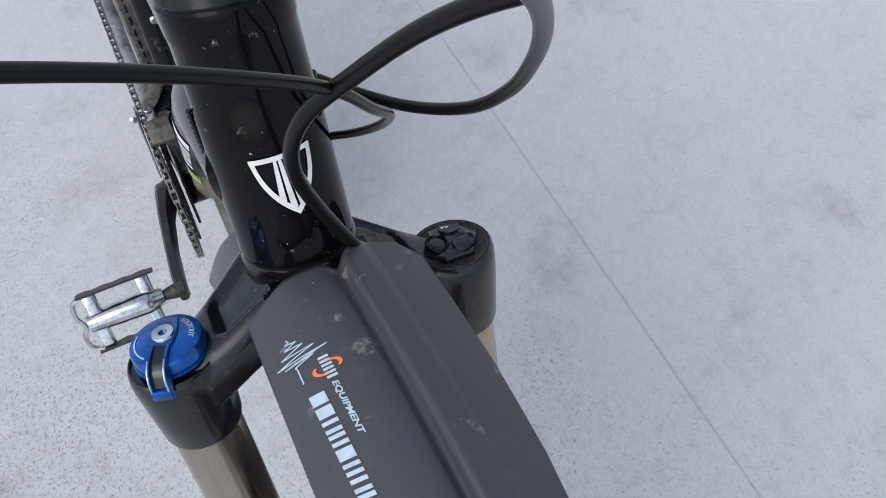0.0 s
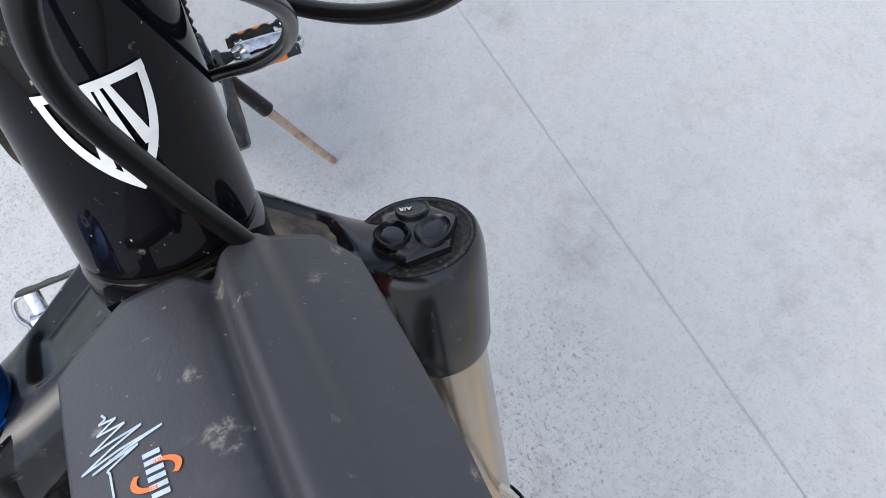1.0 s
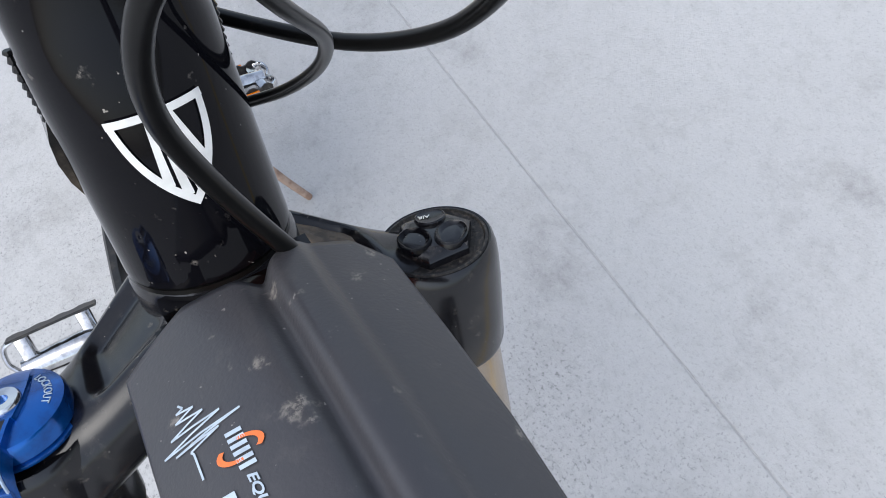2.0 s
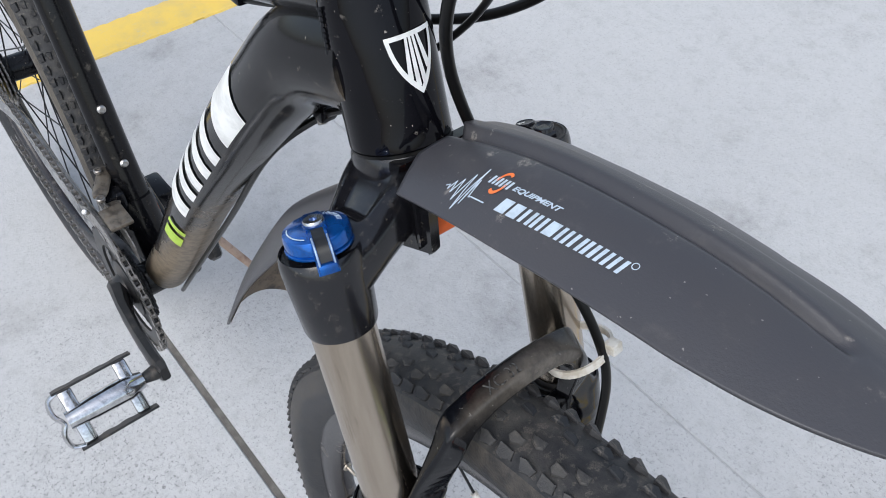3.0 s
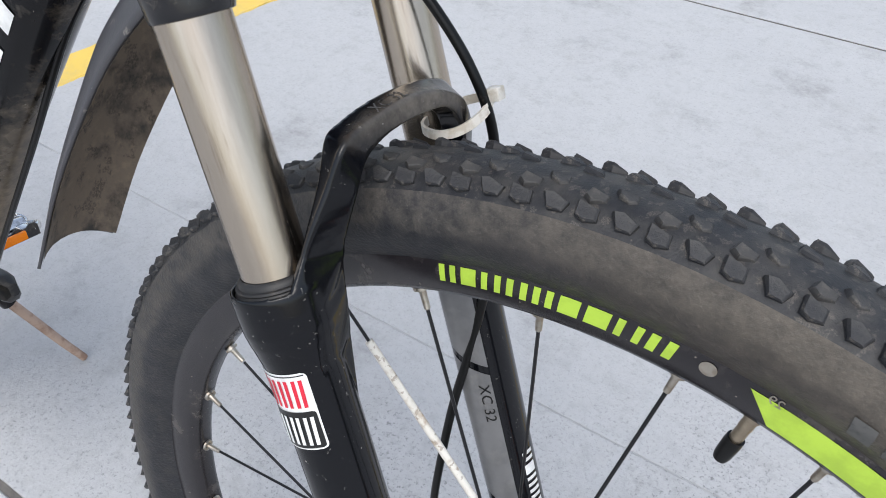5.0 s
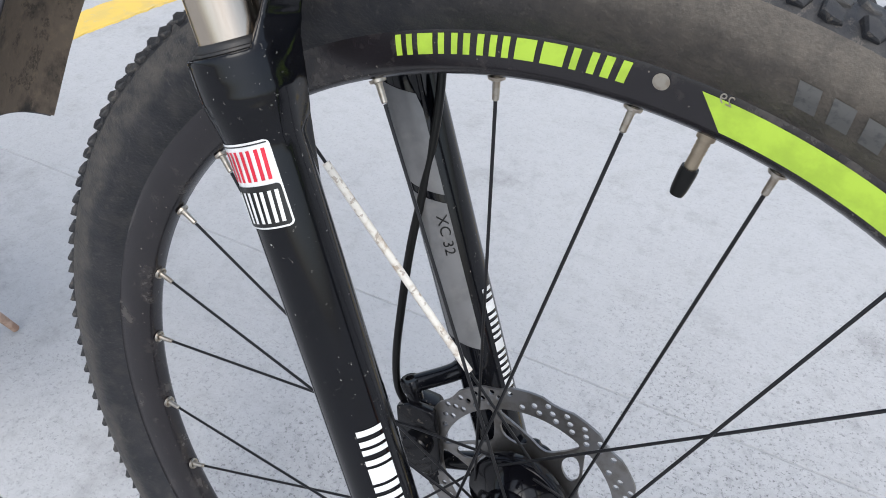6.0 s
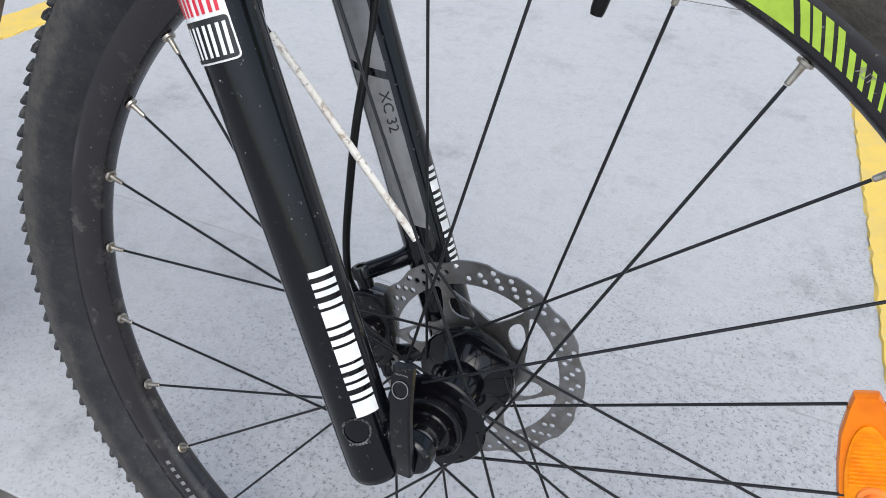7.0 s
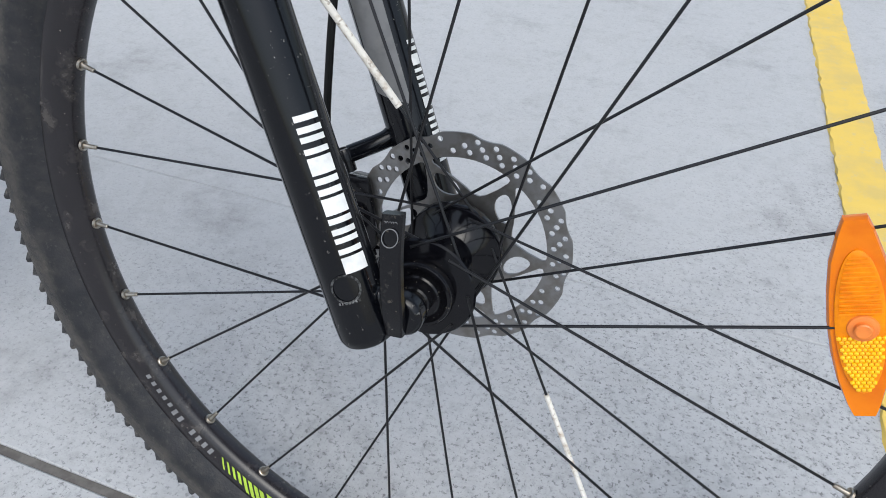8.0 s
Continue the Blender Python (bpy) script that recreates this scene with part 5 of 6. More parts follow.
# scalloped weld where the down tube meets the head tube, on both sides
for side in (-1, 1):
    seam = spline([(0.0252 * math.cos(u), side * 0.0252 * math.sin(u), z) for u, z in ((1.66, 0.572), (1.70, 0.564), (1.76, 0.556), (1.80, 0.547), (1.90, 0.536), (2.10, 0.526), (2.35, 0.519))], 10)
    part("weld_bead", tube(seam, [0.0010 + 0.0004 * math.sin(k * 2.1) for k in range(len(seam))], 8, 0), FRAME_BLACK, head, "scalloped weld bead under black paint")
tg = part("cable_stop", block((0.012, 0.009, 0.008), (-0.372, 0.004, 0.4605), 0.002), SATIN_BLACK, bike, "small black cable stop under the top tube")
part("inner_cable", tube([(-0.300, 0.012, 0.484), (-0.372, 0.004, 0.458), (-0.50, 0.004, 0.420), (-0.66, 0.003, 0.377), (-0.79, 0.003, 0.345)], 0.0016, 8, 6), CABLE, bike, "cable under the top tube")

# ---------------------------------------------------------------- drivetrain
BBX, BBZ = -0.685, -0.058


def ring_plate(r, teeth, inner, thick):
    out = []
    for i in range(teeth):
        for f, h in ((0.0, 0.0), (0.3, 0.0), (0.5, 0.0035), (0.7, 0.0035)):
            u = 2 * math.pi * (i + f) / teeth
            out.append(((r + h) * math.cos(u), (r + h) * math.sin(u)))
    return poly_plate([out, [(inner * math.cos(u), inner * math.sin(u)) for u in lin(0, 2 * math.pi * 39 / 40, 40)]], thick)


crank = part("crank_spider", axle_lathe([(0.0, -0.066), (0.014, -0.066), (0.018, -0.062), (0.022, -0.054), (0.038, -0.050), (0.038, -0.047), (0.0, -0.047)], 32, None, (BBX, BBZ)), CRANK, bike, "dirty black crank spider")
for r, t, y in ((0.082, 42, -0.0505), (0.062, 32, -0.0435), (0.043, 22, -0.036)):
    part_mesh("chainring", ring_plate(r, t, r - 0.022, 0.003), CRANK, crank, "dirty toothed chainring", Matrix.Translation((BBX, y, BBZ)) @ pose(0, 0, 0, 90, 0, 0))
ARM = Vector((0.165, 0, 0.045))
for s in (-1, 1):
    d = ARM * (1 if s < 0 else -1)
    c = Vector((BBX, s * 0.062, BBZ))
    nrm = Vector((-d.z, 0, d.x)).normalized()
    cs = []
    for f, wd, dy, tk in ((-0.10, 0.007, 0.0, 0.005), (-0.05, 0.0155, 0.0, 0.009), (0.05, 0.0185, 0.001, 0.010), (0.25, 0.0150, 0.008, 0.0075), (0.6, 0.0135, 0.014, 0.0062), (0.92, 0.0145, 0.017, 0.0062), (1.02, 0.0140, 0.017, 0.0060), (1.07, 0.0075, 0.017, 0.0045)):
        p = c + d * f + Vector((0, s * dy, 0))
        cs.append([p + nrm * a * wd + Vector((0, b * tk, 0)) for a, b in ((-1, -0.55), (-0.7, -1), (0.7, -1), (1, -0.55), (1, 0.55), (0.7, 1), (-0.7, 1), (-1, 0.55))])
    part("crank_arm", rings(bmesh.new(), cs), CRANK, bike, "scuffed dark crank arm")


def chain():
    pts = []
    r = 0.0845
    for i in range(14):
        u = radians(95 - 190 * i / 13)
        pts.append((BBX + r * math.cos(u), BBZ + r * math.sin(u)))
    rx, rz, rr = -1.125, 0.0, 0.038
    pts = [(rx, rz + rr)] + [(rx + (pts[0][0] - rx) * t, rz + rr + (pts[0][1] - rz - rr) * t) for t in (0.25, 0.5, 0.75)] + pts + [(rx + 0.02, rz - 0.09)]
    line = [Vector((x, -0.0505, z)) for x, z in pts]
    dist = np.concatenate([[0], np.cumsum([(b - a).length for a, b in zip(line, line[1:])])])
    n = int(dist[-1] / 0.0127)
    bm = bmesh.new()
    for i in range(n):
        a, b = [Vector([float(np.interp(q, dist, [p[c] for p in line])) for c in range(3)]) for q in (i * 0.0127, (i + 1) * 0.0127)]
        d = b - a
        m = Matrix.Translation((a + b) / 2) @ pose(0, 0, 0, 0, -math.degrees(math.atan2(d.z, d.x)), 0)
        o = 0.0032 if i % 2 else 0.0020
        for s in (-1, 1):
            block((0.0165, 0.0010, 0.0075), (0, s * o, 0), 0, bm, m)
        axle_lathe([(0.0, -0.0036), (0.0032, -0.0036), (0.0032, 0.0036), (0.0, 0.0036)], 8, bm, (a.x, a.z))
    for v in bm.verts:
        if abs(v.co.y) < 0.004:
            v.co.y -= 0.0505
    return part("chain", bm, DARK_METAL, bike, "oily bicycle chain", sharp=20)


chain()
# front mech over the chainrings
fm = bmesh.new()
rings(fm, [[Vector((x, y, z)) for x, y, z in ((a, -0.056, b), (a, -0.0545, b), (a, -0.0545, b + 0.022), (a, -0.056, b + 0.022))] for a, b in ((-0.640, 0.030), (-0.665, 0.042), (-0.690, 0.045), (-0.715, 0.038), (-0.745, 0.020))])
rings(fm, [[Vector((x, y, z)) for x, y, z in ((a, -0.037, b), (a, -0.0355, b), (a, -0.0355, b + 0.026), (a, -0.037, b + 0.026))] for a, b in ((-0.640, 0.020), (-0.665, 0.035), (-0.690, 0.040), (-0.715, 0.034), (-0.745, 0.016))])
fd = part("front_derailleur", fm, DARK_METAL, bike, "dirty steel front derailleur cage")
# linkage between the cage and the clamp on the seat tube
for a, b, w, t in (((-0.752, -0.014, 0.070), (-0.708, -0.040, 0.072), 0.009, 0.0035), ((-0.738, -0.012, 0.052), (-0.690, -0.040, 0.056), 0.009, 0.0035)):
    a, b = Vector(a), Vector(b)
    part("link", tube([a, a.lerp(b, 0.2), a.lerp(b, 0.8), b], [w * 0.7, w, w, w * 0.75], 12, 2, oval=0.5), MECH, fd, "grimy pivoted link")
part("bridge_plate", block((0.036, 0.026, 0.005), (-0.676, -0.037, 0.064), 0.0014, m=pose(0, 0, 0, 0, 0, 0)), MECH, fd, "dust-covered bridge plate")
part("mech_body", block((0.040, 0.026, 0.034), (-0.728, -0.024, 0.046), 0.006), SATIN_BLACK, fd)
for x, y, z in ((-0.744, -0.024, 0.076), (-0.700, -0.041, 0.074)):
    part("pivot", lathe([(0.0, 0.0), (0.0050, 0.0), (0.0050, 0.0034), (0.0040, 0.0042), (0.0026, 0.0042), (0.0022, 0.0026), (0.0, 0.0026)], 18, m=Matrix.Translation((x, y, z))), DARK_METAL, fd)
part("limit_screw", lathe([(0.0, 0.0), (0.0034, 0.0), (0.0034, 0.006), (0.0024, 0.007), (0.0, 0.007)], 16, m=Matrix.Translation((-0.706, -0.0580, 0.060)) @ pose(0, 0, 0, 30, 20, 0)), STEEL, fd, "bright limit screw")


# ---------------------------------------------------------------- pedals
def pedal(s, c, d):
    """Alloy cage pedal; c: middle of the axle line where it meets the crank, d: its fore-and-aft direction."""
    d = Vector(d).normalized()
    o = Vector((0, s, 0))
    up = d.cross(o).normalized()
    M = Matrix((( d.x, o.x, up.x, c[0]), (d.y, o.y, up.y, c[1]), (d.z, o.z, up.z, c[2]), (0, 0, 0, 1)))
    b = bmesh.new()
    tube([(0, 0.012, 0), (0, 0.03, 0), (0, 0.065, 0), (0, 0.092, 0)], [0.0085, 0.0135, 0.0122, 0.0100], 18, 4, b)
    for y in (0.026, 0.082):
        block((0.062, 0.014, 0.010), (0, y, 0), 0.003, b)
    body = part("pedal", b, CHROME, bike, "polished alloy pedal body", M)
    part("pedal_axle", tube([(0, -0.006, 0), (0, 0.0, 0), (0, 0.014, 0)], [0.0085, 0.0085, 0.0055], 16, 1), CRANK, body)
    for q in (-1, 1):
        cg = bmesh.new()
        line = [Vector((q * 0.032, 0.012 + 0.0051 * i, 0)) for i in range(17)]
        rings(cg, [[p + Vector((-0.0012, 0, -0.0085)), p + Vector((0.0012, 0, -0.0085)), p + Vector((0.0012, 0, 0.0060 + 0.0035 * ((i // 2) % 2))), p + Vector((-0.0012, 0, 0.0060 + 0.0035 * ((i // 2) % 2)))] for i, p in enumerate(line)])
        part("cage_side", cg, CRANK, body, "dark toothed cage side")
        if s > 0:
            part("pedal_reflector", block((0.006, 0.044, 0.012), (q * 0.037, 0.052, 0), 0.0015), AMBER, body, "orange pedal reflector")
    part("cage_end", tube([(-0.031, 0.088, 0), (-0.026, 0.099, 0.001), (-0.012, 0.101, -0.002), (0, 0.096, -0.003), (0.012, 0.101, -0.002), (0.026, 0.099, 0.001), (0.031, 0.088, 0)], 0.0026, 10, 6, oval=2.2), CHROME, body, "polished wavy cage end")
    return body


pedal(-1, (BBX + ARM.x, -0.087, BBZ + ARM.z), (0.66, 0, -0.75))
pedal(1, (BBX - ARM.x, 0.087, BBZ - ARM.z), (0.95, 0, 0.2))

# ---------------------------------------------------------------- kickstand
ks = part("kickstand_mount", block((0.052, 0.034, 0.026), (-0.823, 0.054, -0.058), 0.006), SATIN_BLACK, bike, "black kickstand clamp on the chainstay")
part("kickstand_sleeve", tube([(-0.8222, 0.066, -0.079), (-0.8190, 0.086, -0.1195), (-0.8165, 0.101, -0.150), (-0.8142, 0.116, -0.180)], [0.0105, 0.0095, 0.0108, 0.0112], 16, 4), SATIN_BLACK, bike, "black upper sleeve of the kickstand")
part("kickstand_leg", tube([(-0.8150, 0.110, -0.168), (-0.8099, 0.142, -0.2325), (-0.8060, 0.166, -0.281), (-0.8022, 0.1905, -0.3275)], [0.0066, 0.0064, 0.0060, 0.0056], 14, 5), STICK, bike, "bare rust-brown kickstand leg")

# ---------------------------------------------------------------- rear wheel
rw = build_wheel("rear_wheel", "black rear rim", (-1.125, -0.006, 0), False)
for k in range(N_SP):
    a, b = spoke_ends(k, 0.026, -0.020)
    part("spoke", tube([a, b], 0.0011, 6, 0), SPOKE, rw)
rh = part("rear_hub", axle_lathe([(0.0, -0.066), (0.011, -0.066), (0.012, -0.03), (0.033, -0.022), (0.033, -0.018), (0.019, -0.014), (0.019, 0.02), (0.033, 0.024), (0.033, 0.028), (0.012, 0.034), (0.011, 0.066), (0.0, 0.066)], 40, None, (-1.125, 0)), SATIN_BLACK, bike, "black rear hub")
for i, r in enumerate((0.022, 0.026, 0.030, 0.034, 0.039, 0.044, 0.050)):
    part_mesh("cog", ring_plate(r, int(r * 500), 0.015, 0.002), DARK_METAL, rh, "", Matrix.Translation((-1.125, -0.056 + 0.005 * i, 0)) @ pose(0, 0, 0, 90, 0, 0))

# ---------------------------------------------------------------- cables by the head tube
part("brake_hose", tube([(-0.060, 0.062, 0.695), (-0.1158, 0.0559, 0.6564), (-0.1457, 0.0502, 0.6315), (-0.1687, 0.0401, 0.6068), (-0.1842, 0.0265, 0.5825), (-0.1951, 0.0122, 0.5598), (-0.2014, 0.0074, 0.5332), (-0.2047, 0.0135, 0.5014), (-0.2011, 0.0269, 0.4649), (-0.196, 0.038, 0.443), (-0.1810, 0.0481, 0.4176), (-0.1504, 0.0535, 0.3909), (-0.1275, 0.0600, 0.3616), (-0.1130, 0.0640, 0.330), (-0.1060, 0.0635, 0.2886), (-0.1010, 0.0580, 0.2460), (-0.1010, 0.0500, 0.2004), (-0.1032, 0.0410, 0.1525), (-0.1045, 0.0370, 0.1030), (-0.1055, 0.0370, 0.0650), (-0.1040, 0.0400, 0.0350), (-0.096, 0.042, 0.018)], 0.0028, 12), CABLE, bike, "black hydraulic brake hose looping in front of the head tube")
part("cable_loop", tube([(-0.080, -0.015, 0.712), (-0.1117, 0.0182, 0.6747), (-0.1365, 0.0457, 0.6398), (-0.1594, 0.0675, 0.6040), (-0.1804, 0.0824, 0.5677), (-0.2000, 0.0890, 0.5326), (-0.2223, 0.0848, 0.5026), (-0.2524, 0.0688, 0.4822), (-0.2907, 0.0443, 0.4728), (-0.315, 0.030, 0.470)], 0.0027, 12), CABLE, bike, "black cable housing loop beside the head tube")
part("cable_loop", tube([(-0.125, -0.155, 0.695), (-0.1461, -0.0888, 0.6644), (-0.1599, -0.0439, 0.6357), (-0.1740, -0.0074, 0.6052), (-0.1891, 0.0204, 0.5745), (-0.2037, 0.0380, 0.5433), (-0.2206, 0.0511, 0.5165), (-0.2385, 0.0540, 0.4904), (-0.2587, 0.0485, 0.4662), (-0.2813, 0.0353, 0.4443), (-0.296, 0.024, 0.425)], 0.0020, 12), CABLE, bike, "black cable housing loop beside the head tube")

# ---------------------------------------------------------------- zip tie
zt = bmesh.new()
TIE_LINE = spline([(0.0172, 0.0590, 0.3680), (0.0160, 0.0530, 0.3630), (0.0118, 0.0445, 0.3592), (0.0050, 0.0375, 0.3572), (-0.0045, 0.0350, 0.3575), (-0.0150, 0.0400, 0.3600), (-0.0190, 0.0560, 0.3620), (-0.0130, 0.0690, 0.3640), (0.0020, 0.0720, 0.3660), (0.0130, 0.0665, 0.3685), (0.0172, 0.0600, 0.3690)], 8)
loops = []
for i, p in enumerate(TIE_LINE):
    d = (TIE_LINE[min(i + 1, len(TIE_LINE) - 1)] - TIE_LINE[max(i - 1, 0)]).normalized()
    o = d.cross(Vector((0, 0, 1))).normalized()
    up = o.cross(d).normalized()
    loops.append([p + o * a * (0.00075 + 0.0002 * (i % 2)) + up * b * 0.0024 for a, b in ((-1, -1), (1, -1), (1, 1), (-1, 1))])
rings(zt, loops)
zip_tie = part("zip_tie", zt, TIE, bike, "off-white nylon zip tie round hose and fork leg", FORK)
part("zip_head", block((0.0078, 0.0078, 0.0072), (0.0195, 0.0600, 0.3700), 0.0012), TIE, zip_tie)

# ---------------------------------------------------------------- mudguard
FY = 0.0105


def flow(x, xs, ys):
    """A smooth curve through the points."""
    i = int(np.clip(np.searchsorted(xs, x) - 1, 0, len(xs) - 2))
    h = xs[i + 1] - xs[i]
    t = min(1.0, max(0.0, (x - xs[i]) / h))
    slope = [(ys[min(j + 1, len(xs) - 1)] - ys[max(j - 1, 0)]) / (xs[min(j + 1, len(xs) - 1)] - xs[max(j - 1, 0)]) for j in (i, i + 1)]
    return (2 * t ** 3 - 3 * t * t + 1) * ys[i] + (t ** 3 - 2 * t * t + t) * h * slope[0] + (3 * t * t - 2 * t ** 3) * ys[i + 1] + (t ** 3 - t * t) * h * slope[1]


def mud_top(x):
    return float(flow(x, (-0.21, -0.19, -0.165, -0.143, -0.115, -0.084, -0.060, -0.038, -0.02, 0.0, 0.014, 0.026), (0.4655, 0.4748, 0.4853, 0.4924, 0.4985, 0.5030, 0.5052, 0.5056, 0.5050, 0.5033, 0.5012, 0.4985)))


def mud_half(x):
    return float(flow(x, (-0.21, -0.06, -0.04, -0.025, -0.01, 0.005, 0.014, 0.021, 0.026), (0.0365, 0.0365, 0.0345, 0.0315, 0.0265, 0.0190, 0.0125, 0.0065, 0.0015)))


def mud(x, q, lift=0.0):
    """A place on the blade: x along the bike, q from -1 to 1 across it."""
    h = mud_half(x) + (float(np.interp(x, (-0.20, -0.13, -0.09, -0.055, -0.01, 0.026), (0.0028, 0.0024, 0.0, -0.0040, -0.0030, 0.0))) if q > 0 else 0.0)
    drop = float(flow(x, (-0.21, -0.143, -0.084, -0.038, -0.01, 0.0, 0.014, 0.026), (0.0105, 0.0170, 0.0130, 0.0080, 0.0042, 0.0030, 0.0013, 0.0004)))
    if q > 0:
        drop += float(np.interp(x, (-0.16, -0.11, -0.05, -0.01, 0.02), (0.0, 0.0012, 0.0028, 0.0020, 0.0)))
    y = q * h
    ridge = math.exp(-((y - 0.0125) / 0.0066) ** 6) * float(np.interp(x, (-0.19, -0.12, -0.065, -0.05, -0.035, -0.02, 0.0), (0.0030, 0.0021, 0.0017, 0.0015, 0.0011, 0.0005, 0)))
    mid = float(np.interp(x, (-0.19, -0.127, -0.073, -0.049, -0.018), (0.0038, 0.0046, 0.0048, 0.0042, 0.0020)))
    groove = -0.0036 * math.exp(-((y - mid) / float(np.interp(x, (-0.12, -0.03), (0.0032, 0.0022)))) ** 2) * float(np.interp(x, (-0.19, -0.12, -0.06, -0.030, -0.022, -0.016), (0.85, 0.85, 1, 1, 0.7, 0)))
    return Vector((x, FY + y, mud_top(x) - drop * abs(q) ** 1.8 + ridge + groove + lift))


def mud_back(q):
    """Chamfered rear edge with a notch beside the ridge."""
    y = FY + q * 0.0365
    return float(np.interp(y, (-0.026, -0.006, 0.008, 0.0145, 0.020, 0.0275, 0.040, 0.047), (-0.190, -0.2000, -0.1985, -0.1945, -0.2000, -0.2035, -0.2000, -0.1885)))


bm = sheet(lambda t, q: mud(mud_back(q) + (0.026 - mud_back(q)) * t, q), lin(0, 1, 110), lin(-1, 1, 101))
blade = part("mudguard_blade", bm, PLASTIC, bike, "matt black plastic front mudguard with scuffs and printed marks", sharp=50)
so = blade.modifiers.new("thick", "SOLIDIFY")
so.thickness, so.offset = 0.0024, -1.0


def print_on(c, lift=0.0004):
    return mud(c.x, (c.y - FY) / mud_half(c.x), lift + c.z)


def mud_shape(outline, material, name="block_mark", cuts=2):
    part(name, bend(flat_shape(outline, cuts), print_on), material, blade)


# ten slanted blocks stand for the maker's lettering
TX, TY, TS = -0.1430, -0.0160, radians(2.0)


def txt(x, y):
    return (TX + x * math.cos(TS) - y * math.sin(TS), TY + x * math.sin(TS) + y * math.cos(TS))


def on_txt(c):
    return print_on(Vector((*txt(c.x, c.y), c.z)))


for k in range(10):
    x0 = 0.0577 * k / 10
    letter_block("block_mark", PALE_INK, blade, on_txt, x0, x0 + (0.0046, 0.0044, 0.0049, 0.0045, 0.0044, 0.0044, 0.0049, 0.0046, 0.0044, 0.0047)[k], 0.0, 0.0056, 0.22, (0.0, 0.0, 0.36, 0.30, 0.0, 0.30, 0.36, 0.26, 0.30, 0.34)[k])
tm = text_mesh("EQUIPMENT", 0.0029, 0.0001, 0.3, 0.0236, 0.00008)
part_mesh("lettering", warp(tm, lambda c: on_txt(Vector((c.x + 0.0000, c.y + 0.0092, c.z)))), PALE_INK, blade)
for k in range(3):
    x0 = -0.0118 + 0.0036 * k
    letter_block("block_mark", PALE_INK, blade, on_txt, x0, x0 + 0.0029, 0.0084, 0.0122, 0.2, 0.24)
for u0 in (0.9, 0.9 + math.pi):
    arcs = [u0 + 2.2 * i / 10 for i in range(11)]
    for a, b in zip(arcs, arcs[1:]):
        mud_shape([txt(-0.0062 + 0.0030 * math.cos(a) * r + 0.0006 * math.sin(a), 0.0102 + 0.0056 * math.sin(a) * r) for a, r in ((a, 1), (b, 1), (b, 0.74), (a, 0.74))], ORANGE_INK, "round_mark", 1)
zig = [(-0.0276, 0.0015), (-0.0260, 0.0024), (-0.0257, 0.0004), (-0.0243, 0.0047), (-0.0234, -0.0005), (-0.0217, 0.0064), (-0.0204, -0.0029), (-0.0186, 0.0098), (-0.0176, -0.0058), (-0.0155, 0.0139), (-0.0158, -0.0031), (-0.0148, 0.0082), (-0.0140, 0.0004), (-0.0131, 0.0009), (-0.0060, 0.0007)]
for (xa, ya), (xb, yb) in zip(zig, zig[1:]):
    d = Vector((xb - xa, yb - ya)).normalized() * 0.00026
    mud_shape([txt(xa - d.y, ya + d.x), txt(xb - d.y, yb + d.x), txt(xb + d.y, yb - d.x), txt(xa + d.y, ya - d.x)], PALE_INK, "zigzag_mark", 1)
for a, b in zip(lin(0, 2 * math.pi, 17), lin(0, 2 * math.pi, 17)[1:]):
    mud_shape([txt(0.0598 + 0.0014 * math.cos(u) * r, 0.0052 + 0.0014 * math.sin(u) * r) for u, r in ((a, 1), (b, 1), (b, 0.75), (a, 0.75))], PALE_INK, "round_mark", 1)
# rear panel behind the crown


EDGE = spline([(-0.232, -0.027, 0.418), (-0.271, -0.034, 0.3757), (-0.297, -0.036, 0.3428), (-0.325, -0.038, 0.299), (-0.358, -0.040, 0.241), (-0.394, -0.041, 0.168)], 8)


def rear_panel(t, q):
    i = t * (len(EDGE) - 1)
    k = int(min(i, len(EDGE) - 2))
    p = EDGE[k].lerp(EDGE[k + 1], i - k)
    d = (EDGE[k + 1] - EDGE[k]).normalized()
    out = Vector((d.z, 0, -d.x)).normalized()
    wide = float(np.interp(t, (0, 0.3, 1), (0.050, 0.056, 0.060)))
    arch_h = float(np.interp(t, (0, 0.4, 1), (0.010, 0.016, 0.014)))
    v = (q + 1) / 2
    lip = float(np.interp(t, (0, 0.5, 1), (0.013, 0.008, 0.001)))
    return p + Vector((0, v * wide, 0)) + out * (arch_h * (1 - abs(q) ** 2.2) - lip * abs(q) ** 3)


rp = part("mudguard_rear_panel", sheet(rear_panel, lin(0, 1, 40), lin(-1, 1, 25)), PLASTIC, bike, "black plastic mudguard panel arching behind the wheel")
so = rp.modifiers.new("thick", "SOLIDIFY")
so.thickness, so.offset = 0.0022, 0.0


def mud_coat(t, q):
    """The crust on the side that faces the wheel."""
    i = min(0.999, t) * (len(EDGE) - 1)
    d = (EDGE[int(i) + 1] - EDGE[int(i)]).normalized()
    return rear_panel(t, q) - Vector((d.z, 0, -d.x)).normalized() * (MUD_SIDE * 0.0026) + Vector((0, 0, 0.0004 * noise.noise(Vector((t * 30, q * 9, 0)))))


MUD_SIDE = 1.0
part("dried_mud", sheet(mud_coat, lin(0.01, 0.995, 40), lin(-0.97, 1.0, 25)), PLASTIC_DIRTY, rp, "crust of dry brown mud inside the panel")
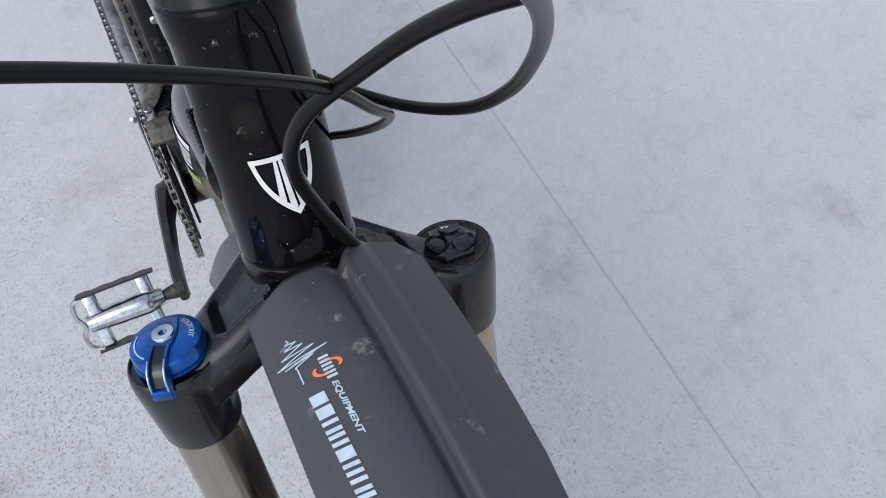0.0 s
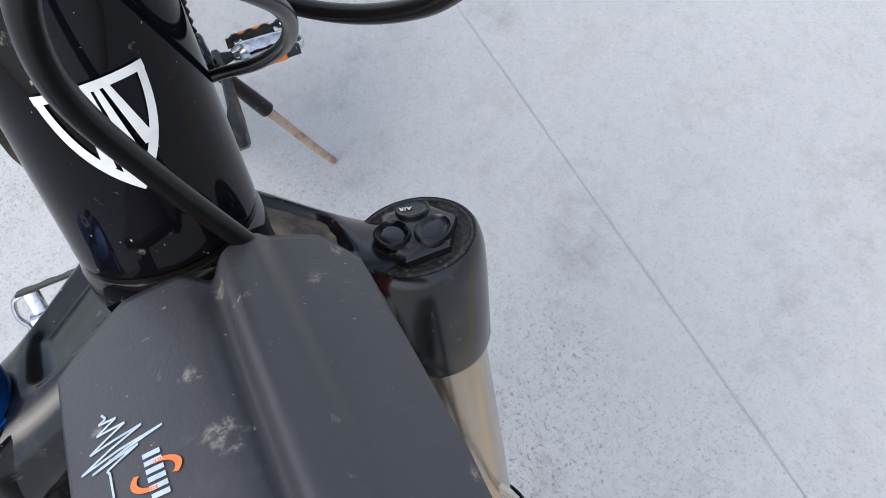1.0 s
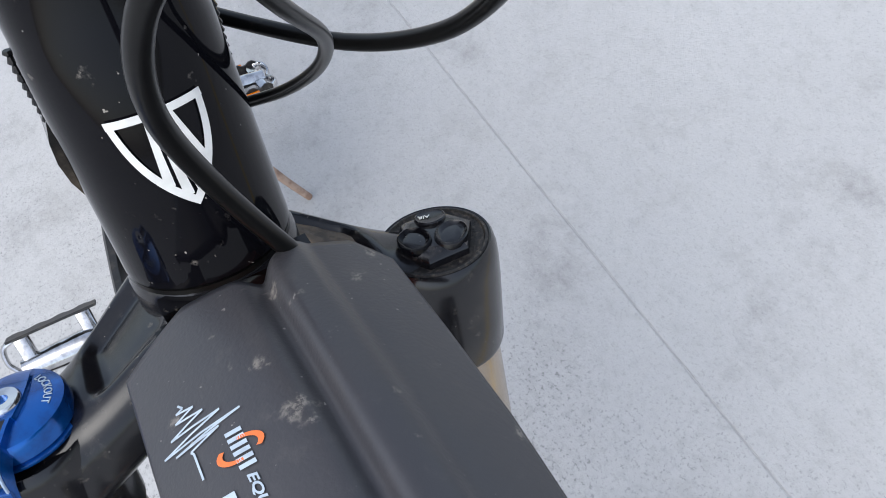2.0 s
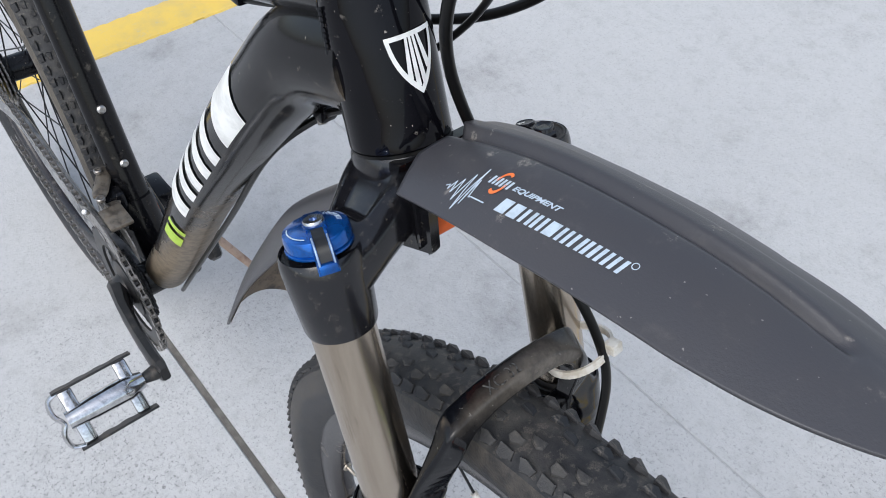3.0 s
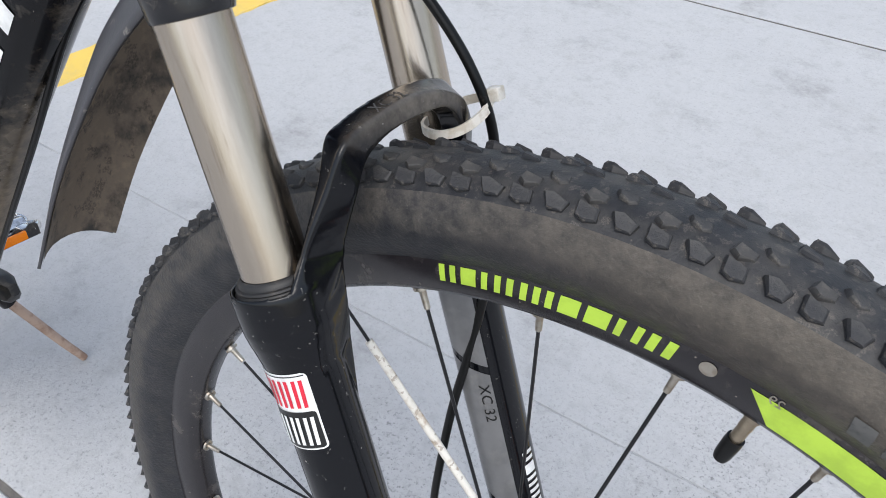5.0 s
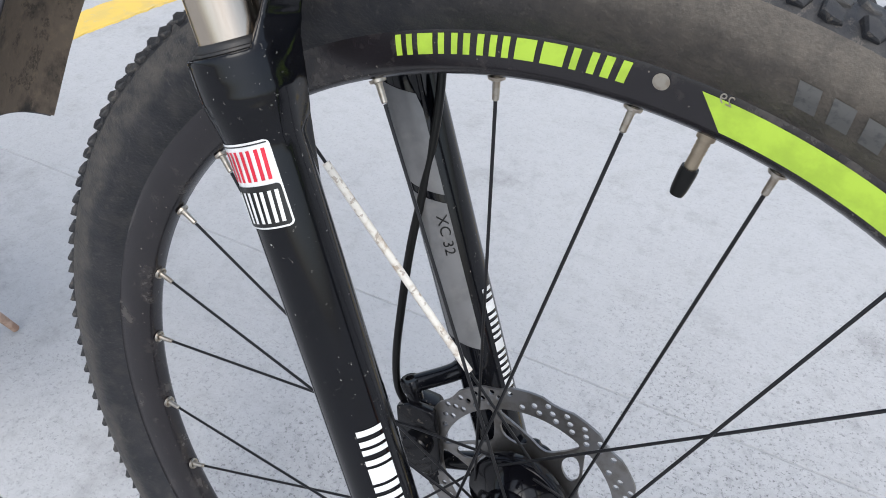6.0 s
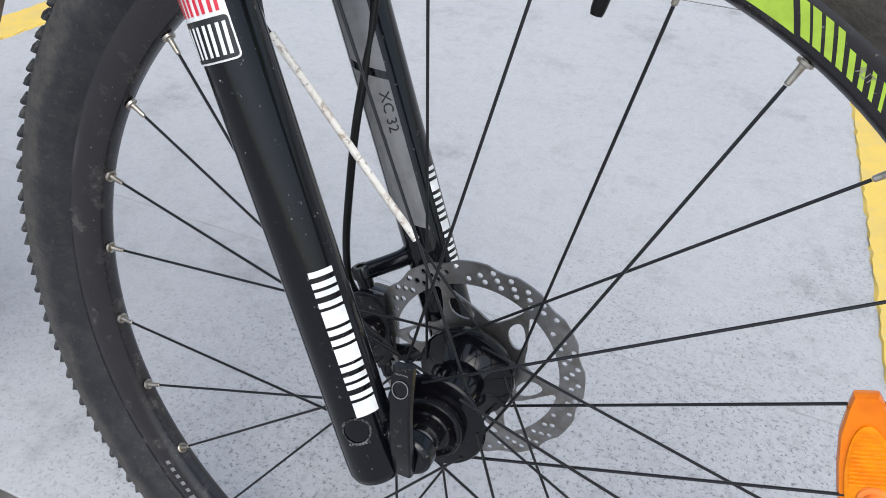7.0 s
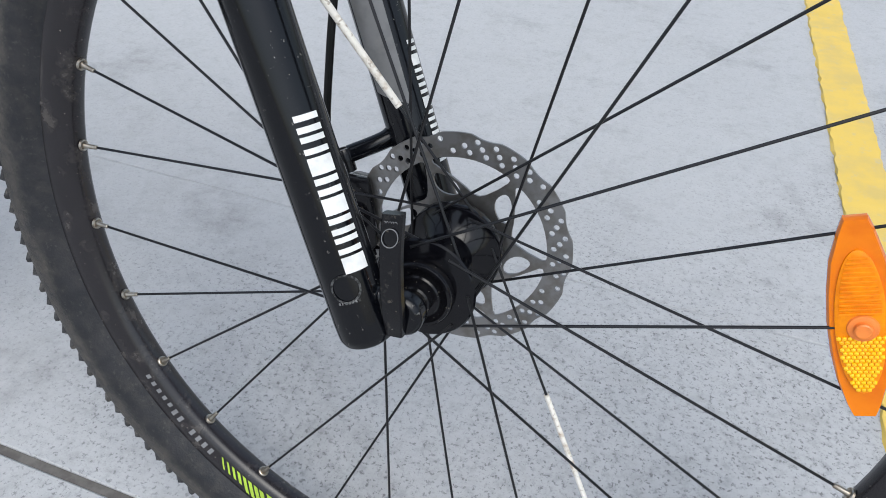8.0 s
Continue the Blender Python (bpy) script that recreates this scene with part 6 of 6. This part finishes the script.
# bracket with the orange insert
br = bmesh.new()
for y0, y1 in ((-0.0140, -0.0115), (0.0325, 0.035)):
    rings(br, [[Vector((x, y, z)) for x, z in ((-0.2045, 0.4560), (-0.1840, 0.4640), (-0.1772, 0.4285), (-0.1785, 0.4252), (-0.2090, 0.4080), (-0.2130, 0.4300))] for y in (y0, y1)])
# folded front flange and inner ribs
rings(br, [[Vector((x, y, z)) for x, z in ((-0.1855, 0.4640), (-0.1830, 0.4645), (-0.1765, 0.4300), (-0.1785, 0.4255))] for y in (-0.0155, -0.0105)])
rings(br, [[Vector((x, y, z)) for x, z in ((-0.1935, 0.4600), (-0.1915, 0.4605), (-0.1835, 0.4270), (-0.1855, 0.4260))] for y in (-0.0160, -0.0138)])
rings(br, [[Vector((x, y, z)) for x, z in ((-0.2035, 0.4560), (-0.2010, 0.4570), (-0.1850, 0.4240), (-0.1870, 0.4230))] for y in (-0.0158, -0.0138)])
rings(br, [[Vector((x, y, z)) for x, z in ((-0.2130, 0.4560), (-0.2060, 0.4580), (-0.2060, 0.4200), (-0.2130, 0.4180))] for y in (-0.012, 0.033)])
# lip under the clamp insert
rings(br, [[Vector((x - 0.0010, y, z - 0.0022)), Vector((x + 0.0035, y, z - 0.0022)), Vector((x + 0.0035, y, z - 0.0004)), Vector((x - 0.0010, y, z - 0.0004))] for x, y, z in ((-0.1835, 0.013, 0.4278), (-0.1815, 0.024, 0.4285), (-0.1795, 0.0355, 0.4285))])
bk = part("mudguard_bracket", br, SATIN_BLACK, bike, "black plastic mudguard bracket")
og = bmesh.new()
rings(og, [[Vector((x - 0.016, y, z0 + 0.002)), Vector((x, y, z0)), Vector((x + 0.0012, y, z0 + 0.003)), Vector((x + 0.0012, y, z1 - 0.002)), Vector((x, y, z1)), Vector((x - 0.016, y, z1))] for x, y, z0, z1 in ((-0.1868, -0.0058, 0.4262, 0.4575), (-0.1862, -0.0045, 0.4245, 0.4575), (-0.1855, 0.0005, 0.4252, 0.4575), (-0.1845, 0.006, 0.4266, 0.4575), (-0.1830, 0.014, 0.4284, 0.4575), (-0.1810, 0.026, 0.4290, 0.4575), (-0.1795, 0.034, 0.4290, 0.4575), (-0.1800, 0.0352, 0.4300, 0.4575))])
part("bracket_insert", og, ORANGE, bk, "orange plastic clamp insert")
